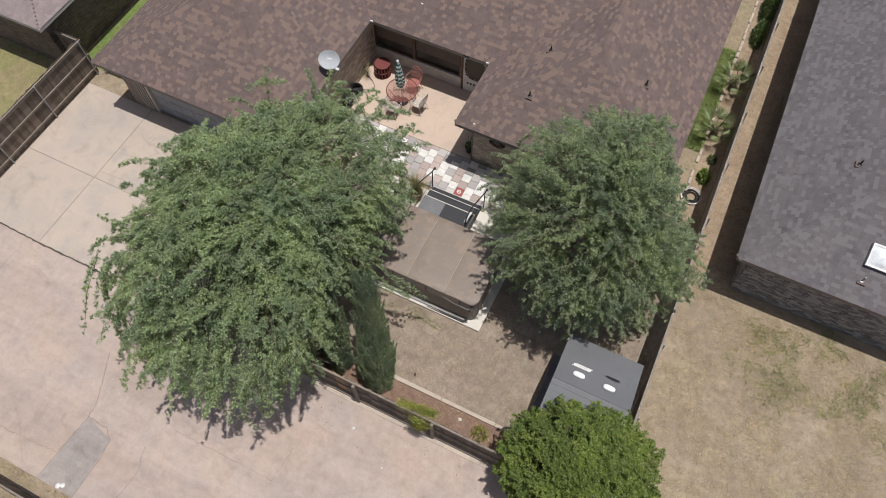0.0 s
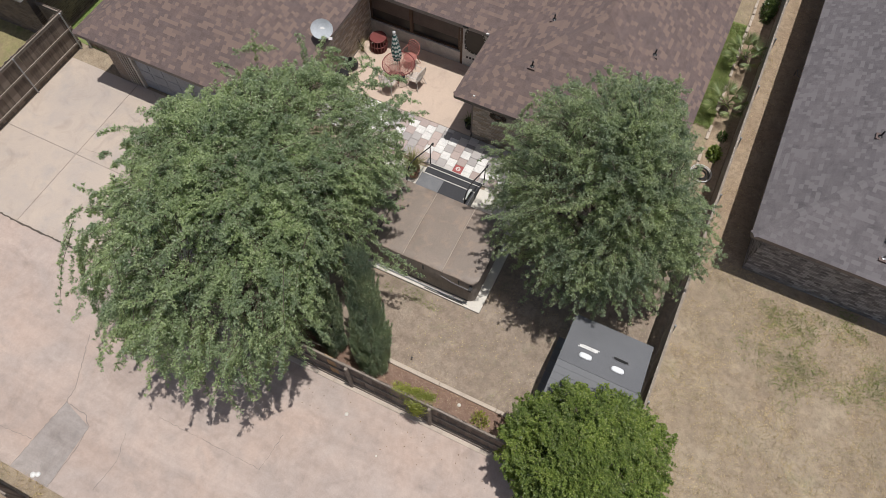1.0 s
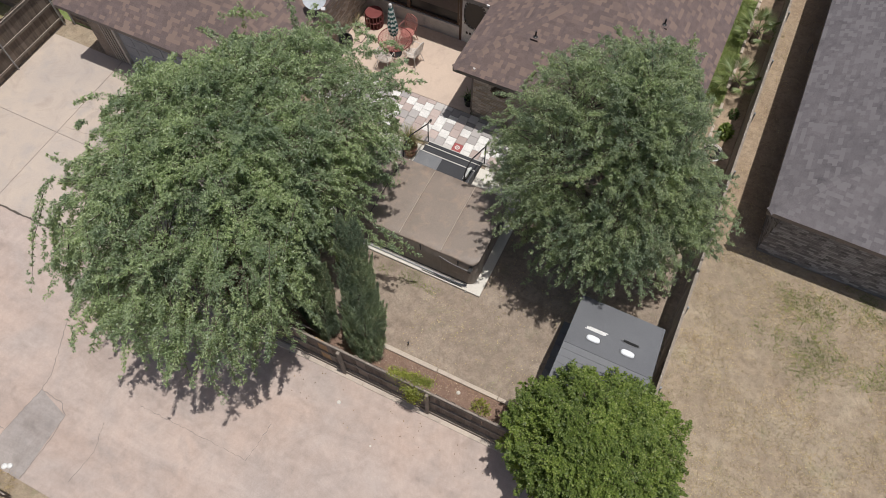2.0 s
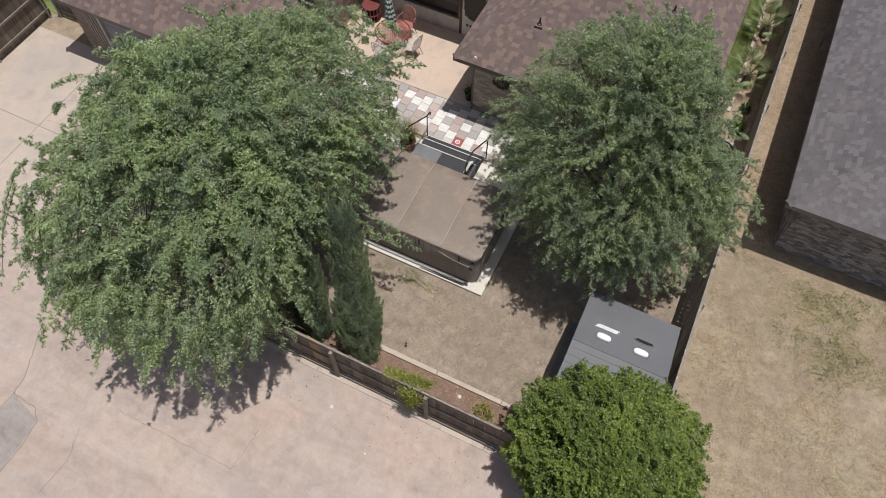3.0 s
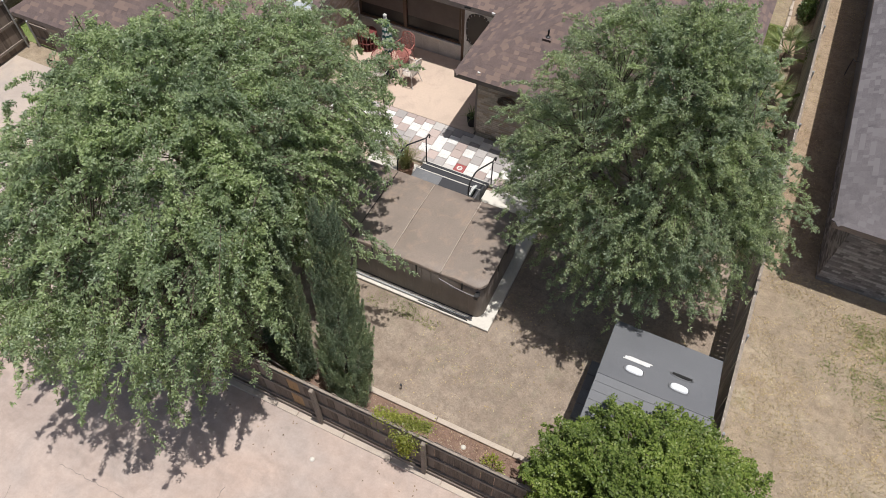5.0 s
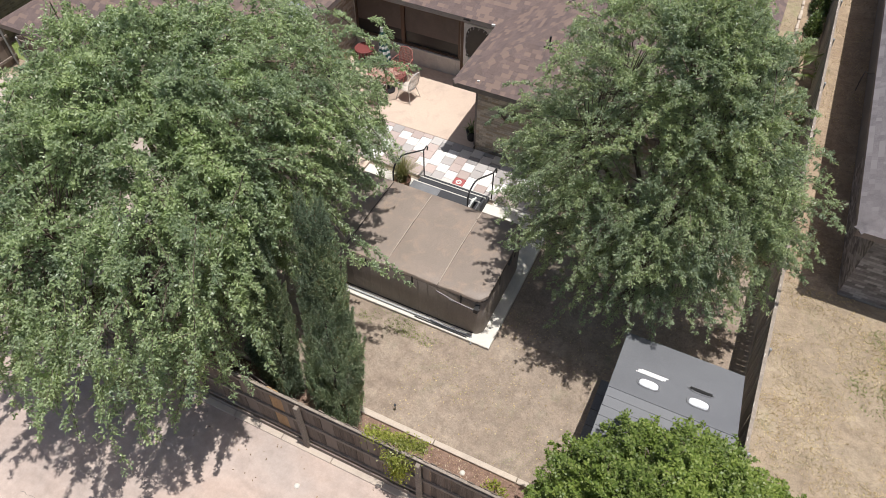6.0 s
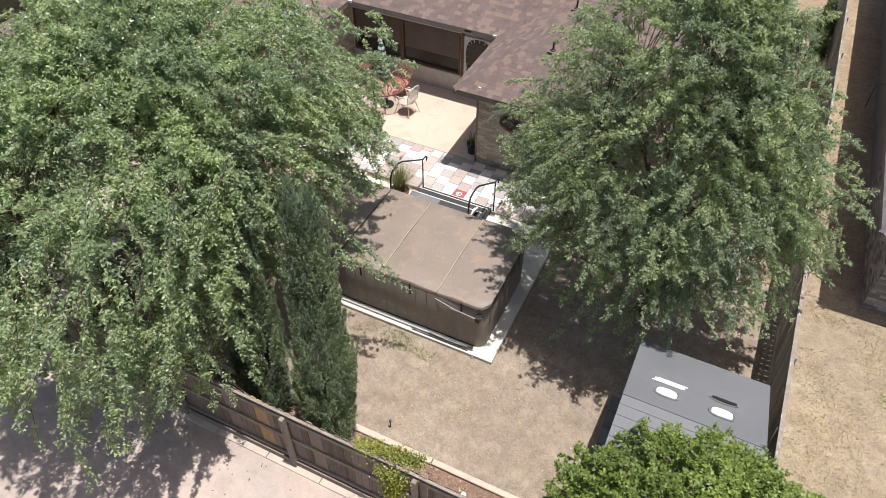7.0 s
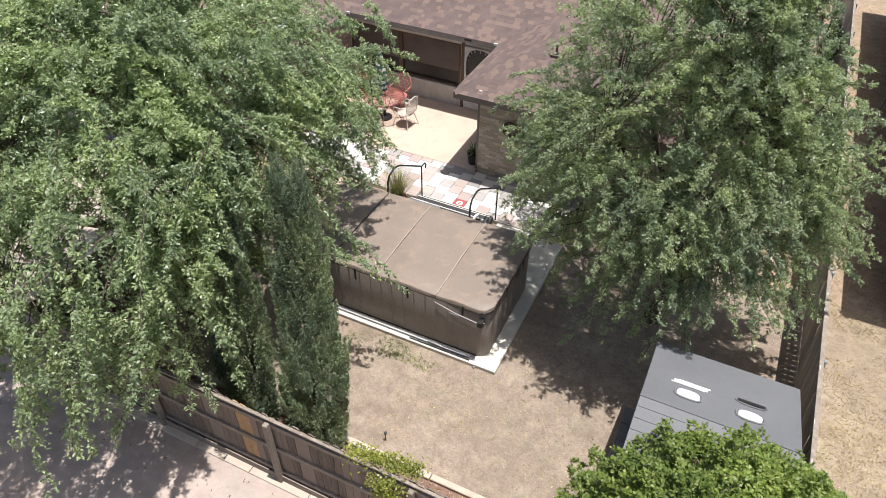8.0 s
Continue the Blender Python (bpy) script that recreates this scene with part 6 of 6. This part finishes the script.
leafy_tree("bright_green_tree", (1.6, 3.75), (1.75, 4.4), FIG, 2.35, 4.05, "low bright green broadleaf tree at the yard corner", M_BUSH, 430, 18, 32, (0.056, 0.036), 0.24, 0.15, 45, lumps=0.3, skirt=0.6, fork=0.9, trunk_r=0.10, spread=0.08, up=0.35, hole=-0.5, reachy=0.05, side_len=0.06, flat=0.6, bough_len=0.7, hang=0.2)


def cypress(x, y, h, w, lean_, seed, label):
    """A columnar cypress: many upright plumes, each of short sprays, round a narrow stem."""
    r = np.random.default_rng(seed)
    t = thing("cypress_tree", (x, y, 0), label, "tree")
    part("trunk", Geo().tube([(x, y, 0), (x + lean_[0] * 0.5, y + lean_[1] * 0.5, h * 0.5), (x + lean_[0] * 0.9, y + lean_[1] * 0.9, h * 0.9)], [0.09, 0.06, 0.015], 8), M_BARK, t, smooth=60)
    n, per = 520, 300
    s = r.uniform(0.0, 0.95, n)
    a = r.uniform(0, 2 * np.pi, n)
    prof = w * np.minimum(1.0, 0.7 + s * 1.3) * np.clip((1.05 - s) / 0.72, 0.05, 1) ** 0.75
    rr = prof * r.uniform(0.25, 1.0, n) ** 0.45 * (1 + 0.16 * np.sin(5 * a + 3 * s) + 0.10 * r.normal(size=n))
    foot = np.stack([x + lean_[0] * s + np.cos(a) * rr, y + lean_[1] * s + np.sin(a) * rr, s * h * 0.95 + 0.05], axis=1)
    rise = np.stack([np.cos(a) * 0.24 + lean_[0] / h, np.sin(a) * 0.24 + lean_[1] / h, np.ones(n)], axis=1) * r.uniform(0.35, 0.75, n)[:, None]
    k = r.uniform(0, 1, (n, per))
    p = foot[:, None, :] + rise[:, None, :] * k[..., None] + r.normal(size=(n, per, 3)) * (0.040 * (1.12 - k))[..., None]
    d = rise[:, None, :] * 0.8 + (p - foot[:, None, :] - rise[:, None, :] * k[..., None]) * 6 + r.normal(size=(n, per, 3)) * 0.22
    p, d = p.reshape(-1, 3), d.reshape(-1, 3)
    ok = p[:, 2] > 0.04
    tagged(part("crown", quads("crown", leaf_quads(p[ok], d[ok], 0.042, 0.017, r, 0.5)), M_CYPRESS, t, "dense upright grey-green sprays"), kind="stuff")


cypress(-4.42, 5.02, 5.45, 0.46, (-0.62, 0.98), 3, "tall dense grey-green cypress beside the fence")
cypress(-5.86, 5.05, 4.4, 0.38, (-0.40, 0.6), 4, "dark green cypress shaded by the elm")


def clump(name, x, y, z0, size, n, leaf, material, label, category, seed):
    """A low plant: leaves scattered through a lumpy dome."""
    r = np.random.default_rng(seed)
    t = thing(name, (x, y, z0), label, category)
    u = unit(r.normal(size=(n, 3)))
    u[:, 2] = np.abs(u[:, 2])
    p = np.array((x, y, z0)) + u * np.array(size) * (r.uniform(0.15, 1, n) ** 0.5)[:, None]
    part("stem", Geo().tube([(x, y, 0), (x, y, z0 + size[2] * 0.6)], 0.015, 6), M_BARK, t)
    part("leaves", quads("leaves", leaf_quads(p, u + r.normal(size=(n, 3)) * 0.6, leaf[0], leaf[1], r, 0.5)), material, t)


clump("shrub", 2.68, 25.0, 0.0, (0.26, 0.75, 0.75), 1300, (0.10, 0.055), M_SHRUB, "leafy dark green shrub by the fence", "shrub", 60)
clump("shrub", 2.72, 26.7, 0.0, (0.30, 1.1, 1.1), 1900, (0.10, 0.055), M_SHRUB, "tall dark green shrub against the fence", "shrub", 63)
clump("shrub", 2.60, 17.15, 0.0, (0.22, 0.30, 0.42), 330, (0.12, 0.075), M_BUSH, "small leafy green plant in the side bed", "shrub", 61)
clump("shrub", 2.66, 18.05, 0.0, (0.16, 0.18, 0.30), 120, (0.11, 0.06), M_SHRUB, "small dark green plant in the side bed", "shrub", 62)
clump("weed", -0.95, 4.95, 0.0, (0.28, 0.25, 0.5), 260, (0.07, 0.035), M_VINE, "sparse yellow-green weed in the mulch", "weed", 64)

# vine over the back fence
r = np.random.default_rng(71)
vine = thing("fence_vine", (-2.9, 4.4, 0.02), "yellow-green vine spilling over the back fence", "vine")
part("stem", Geo().tube([(-2.85, 4.62, 0.02), (-2.88, 4.58, 0.9), (-2.95, 4.50, 1.70), (-2.90, 4.34, 1.88), (-2.75, 4.20, 1.60), (-2.72, 4.19, 0.9)], 0.012, 6), M_BARK, vine)
n = 1700
u = r.uniform(0, 1, n) ** 0.8
p = np.stack([-3.4 + 1.2 * u + r.normal(0, 0.05, n), 4.38 + 0.15 * r.normal(0, 0.5, n) + 0.12 * u, 1.79 + 0.07 * np.abs(r.normal(0, 0.9, n)) * (0.4 + u)], axis=1)
n2 = 1000
v_ = r.uniform(0, 1, n2) ** 1.2
p2 = np.stack([-2.62 + r.normal(0, 0.17, n2) * (1 - 0.6 * v_), 4.17 + r.normal(0, 0.06, n2), 1.82 - 0.95 * v_], axis=1)
p = np.concatenate([p, p2])
part("leaves", quads("leaves", leaf_quads(p, r.normal(size=p.shape) + np.array((0, -0.3, -0.2)), 0.052, 0.028, r, 0.6)), M_VINE, vine)


def palm(x, y, h, n_frond, size, seed):
    """A young fan palm: stubby trunk, each frond a stalk with a pleated fan."""
    r = random.Random(seed)
    t = thing("fan_palm", (x, y, 0.03), "young green fan palm in the side bed", "palm", "palms along the fence")
    part("trunk", Geo().lathe([(0.12, 0), (0.15, 0.1), (0.11, h), (0.05, h + 0.08)], (x, y, 0.0), 12), M_BARK, t, smooth=50)
    for k in range(n_frond):
        a = 2 * math.pi * (k * 0.382 + r.uniform(-0.03, 0.03))
        el = radians(75 - 75 * k / n_frond + r.uniform(-8, 8))
        d = Vector((math.cos(a) * math.cos(el), math.sin(a) * math.cos(el), math.sin(el)))
        o = Vector((x, y, h))
        tip = o + d * size * r.uniform(0.75, 1.0)
        fr = part("frond", Geo().tube([tuple(o), tuple(o.lerp(tip, 0.6) + Vector((0, 0, 0.03))), tuple(tip)], [0.014, 0.011, 0.008], 5), M_PALM, t)
        side = d.cross(Vector((0, 0, 1))).normalized()
        nr = side.cross(d)
        q = []
        for j in range(22):
            b = radians(-115 + 230 * j / 21)
            e = (d * math.cos(b) + side * math.sin(b)).normalized()
            w = d * -math.sin(b) + side * math.cos(b)
            ln = size * 0.75 * (0.75 + 0.25 * math.cos(b))
            sag = Vector((0, 0, -0.12 * ln))
            q.append([tip, tip + e * ln * 0.55 + w * 0.017 * size + nr * 0.012, tip + e * ln + sag, tip + e * ln * 0.55 - w * 0.017 * size - nr * 0.012])
        part("fan", quads("fan", np.array([[tuple(c) for c in z] for z in q])), M_PALM, fr)


palm(2.38, 19.15, 0.50, 14, 0.66, 1)
palm(2.42, 21.75, 0.50, 14, 0.66, 2)

# edging stones along the side bed, hose coil
for i in range(38):
    y = 13.4 + i * 0.36
    me = Geo().slab(2.13 + rnd.uniform(-0.02, 0.02), 2.23 + rnd.uniform(-0.02, 0.02), y, y + 0.33 + rnd.uniform(-0.02, 0.01), -0.05, 0.09 + rnd.uniform(-0.02, 0.02), 0.02)
    if rnd.random() < 0.85:
        solid("edging_stone", me, M_STRIP, "pale rough edging stone along the bed", "edging stone", "bed edging stones")
coil = thing("hose_reel", (2.42, 16.15, 0.03), "white and black coiled garden hose on the soil", "garden hose")
for k in range(7):
    part("coil", Geo().tube(ring_of(2.42 + rnd.uniform(-0.02, 0.02), 16.15 + rnd.uniform(-0.02, 0.02), 0.05 + 0.022 * (k % 4), 0.16 + 0.035 * k, 22), 0.015, 6, True), M_WHITE if k in (5, 6) else M_HOSE, coil, smooth=60)

# ---- loose grass, litter ----


def scatter(name, count, x0, x1, y0, y1, z, length, width, material, label, seed, patch=None, flat=1.0, fade=0.0):
    """Short leaning blades strewn over a stretch of ground, thicker where the noise is high."""
    r = np.random.default_rng(seed)
    p = np.stack([r.uniform(x0, x1, count), r.uniform(y0, y1, count), np.full(count, z)], axis=1)
    if patch is not None:
        k = np.array([noise.noise((q[0] * 0.8 + seed, q[1] * 0.8, 0)) + 0.5 * noise.noise((q[0] * 3.1, q[1] * 3.1, seed)) for q in p])
        if fade:
            k += np.minimum(0.0, np.minimum(p[:, 0] - x0, p[:, 1] - y0) / fade - 1) * 0.7
        p = p[k + r.normal(0, 0.22, len(k)) > patch]
    d = r.normal(size=p.shape)
    d[:, 2] = np.abs(d[:, 2]) * flat + 0.15
    solid(name, quads(name, leaf_quads(p, d, length, width, r, 0.3)), material, label, "grass", kind="stuff")


scatter("dry_grass", 70000, 3.2, 14.0, 4.3, 13.2, 0.0, 0.07, 0.012, M_STRAW, "dry straw-coloured grass blades on the lawn", 1, -0.12, 0.35)
scatter("green_grass", 9000, 3.2, 14.0, 4.3, 13.2, 0.0, 0.045, 0.010, M_GRASSY, "grey-green grass tufts in the dry lawn", 2, 0.25, 0.35)
scatter("green_grass", 48000, 4.8, 14.0, 9.0, 13.2, 0.0, 0.08, 0.015, M_GREENBLADE, "green grass tufts by the brick wall", 3, 0.18, 0.5, 1.2)
scatter("dry_grass", 7000, -3.9, 3.0, 5.5, 9.8, 0.014, 0.05, 0.009, M_STRAW, "sparse dry grass on the bare yard", 4, 0.05, 0.3)
scatter("green_grass", 9000, -3.9, 2.6, 5.5, 8.4, 0.014, 0.04, 0.008, M_GRASSY, "sparse green weeds on the bare yard", 5, 0.34, 0.3)
scatter("green_grass", 1800, -5.6, -3.4, 7.45, 7.97, 0.014, 0.07, 0.012, M_GREENBLADE, "green grass along the spa pad", 6, 0.05)
scatter("dry_grass", 5000, 3.2, 4.7, 13.0, 28.0, 0.0, 0.08, 0.013, M_STRAW, "dry grass strip beside the fence", 7, -0.1)
scatter("green_grass", 17000, 0.95, 2.15, 18.2, 23.8, 0.02, 0.08, 0.014, M_GREENBLADE, "green grass strip beside the house", 8, -0.35)
scatter("dry_grass", 4000, 0.95, 2.15, 14.3, 30.0, 0.02, 0.07, 0.012, M_STRAW, "dry grass beside the house", 14, -0.2)
scatter("green_grass", 14000, -22.0, -18.6, 11.7, 22.0, 0.02, 0.08, 0.014, M_GREENBLADE, "green grass strip between the houses", 9, -0.5)
scatter("dry_grass", 9000, -22.0, -11.0, -3.4, -1.95, 0.0, 0.09, 0.014, M_STRAW, "dry grass verge along the alley", 10, -0.2)
scatter("bark_chips", 5000, -9.5, 1.0, 4.40, 5.34, 0.027, 0.055, 0.026, foliage("bark_chips", (0.21, 0.13, 0.095), (0.33, 0.23, 0.17), (0.48, 0.39, 0.30), 0.0, 0.1), "scattered red-brown bark chips", 11, None, 0.15)
scatter("leaf_litter", 1300, -4.2, 3.0, 5.5, 12.0, 0.016, 0.036, 0.018, foliage("dark_litter", (0.14, 0.10, 0.075), (0.22, 0.165, 0.12), (0.30, 0.23, 0.17), 0.0, 0.1), "scattered dark dead leaves on the yard", 15, -0.15, 0.2)
scatter("leaf_litter", 1500, -3.9, 3.0, 5.5, 12.0, 0.016, 0.05, 0.03, M_STRAW, "scattered dry fallen leaves", 12, 0.0, 0.2)
scatter("leaf_litter", 90, -12.0, 0.0, 2.9, 4.06, 0.026, 0.05, 0.028, foliage("brown_litter", (0.14, 0.09, 0.06), (0.24, 0.16, 0.10), (0.40, 0.31, 0.2), 0.0, 0.1), "scattered brown leaves on the alley", 13, None, 0.2)
for x, y, s in ((-4.55, 3.42, 0.06), (-3.2, 2.75, 0.03), (-1.7, 5.1, 0.06)):
    solid("stone", Geo().lathe([(0.0, 0), (s, 0.01), (s * 0.9, s * 0.5), (s * 0.4, s * 0.8), (0, s * 0.8)], (x, y, 0.02), 9), M_PAD, "small pale loose stone on the ground", "stone", smooth=60)

for x, y, s in ((-11.62, -1.91, 0.085), (-11.50, -1.84, 0.075)):
    solid("stone", Geo().lathe([(0.0, 0), (s, 0.01), (s * 0.95, s * 0.3), (s * 0.5, s * 0.5), (0, s * 0.52)], (x, y, 0.026), 9), M_WHITE, "flat white stone at the alley's edge", "stone", smooth=60)

# garden stake in the yard, and old planks leaning on the inner side of the back fence
stake = thing("garden_stake", (-3.58, 5.74, 0.01), "short dark garden stake light in the yard soil", "garden light")
part("post", Geo().lathe([(0.010, 0), (0.010, 0.22), (0.0, 0.23)], (-3.58, 5.74, 0.012), 8), M_BLACK, stake, smooth=50)
part("lamp_head", Geo().lathe([(0.014, 0.20), (0.028, 0.21), (0.028, 0.24), (0.012, 0.25), (0.0, 0.25)], (-3.58, 5.74, 0.012), 10), M_DARKGREY, stake, smooth=50)
for x, dx, top_z, m, label in ((-6.50, 0.16, 2.20, M_RAIL, "grey weathered plank leaning on the fence"), (-6.30, 0.34, 1.92, M_GREYFENCE, "pale weathered plank leaning on the fence")):
    a0, a1 = Vector((x + dx, 4.95, 0.03)), Vector((x, 4.43, top_z))
    ex, ez = Vector((1, 0, 0)), (a1 - a0).normalized()
    ey = ez.cross(ex).normalized()
    m4 = Matrix((ey.cross(ez), ey, ez)).transposed().to_4x4()
    m4.translation = a0
    solid("plank", Geo().box(-0.06, 0.06, -0.01, 0.01, 0.0, (a1 - a0).length).turned(m4), m, label, "plank")

# ---- pieces that can be told apart: bricks, shingles ----
brick = Geo().box(-0.1, 0.1, -0.008, 0.0, 0.0, 0.065).mesh("brick")
brick.materials.append(M_BRICK1)
for a, z in BRICK_POSES:
    piece("brick", brick, front, (a, WY2 + rnd.uniform(-0.003, 0.002), z))
gbrick = Geo().box(-0.1, 0.1, -0.008, 0.0, 0.0, 0.065).mesh("brick")
gbrick.materials.append(surface("grey_brick_piece", (0.27, 0.245, 0.23), (0.22, 0.20, 0.19), (0.17, 0.15, 0.145), big=2, fine=40, rough=0.92, bump=0.4, spread=0.35, tint=(0.36, 0.335, 0.315)))
for a, z in GBRICK_POSES:
    piece("brick", gbrick, gw, (a, 13.22 + rnd.uniform(-0.003, 0.002), z))
tab_mesh = {}
for m3, c, w, t in SHINGLE_POSES:
    key = round(w, 3)
    if key not in tab_mesh:
        a, hh = w / 2 - 0.0008, 0.142
        v = [(-a, -hh / 2, 0.001), (a, -hh / 2, 0.001), (a, -hh / 2, 0.007), (-a, -hh / 2, 0.007), (a, hh * 0.56, 0.003), (-a, hh * 0.56, 0.003)]
        me = Geo().add(v, [(0, 1, 2, 3), (3, 2, 4, 5), (1, 4, 2), (0, 3, 5)]).mesh("shingle")
        me.materials.append(M_SHINGLE1)
        tab_mesh[key] = me
    ob = new("shingle", tab_mesh[key])
    ob.parent = roof
    ob.location = c
    ob.rotation_euler = m3.to_euler()
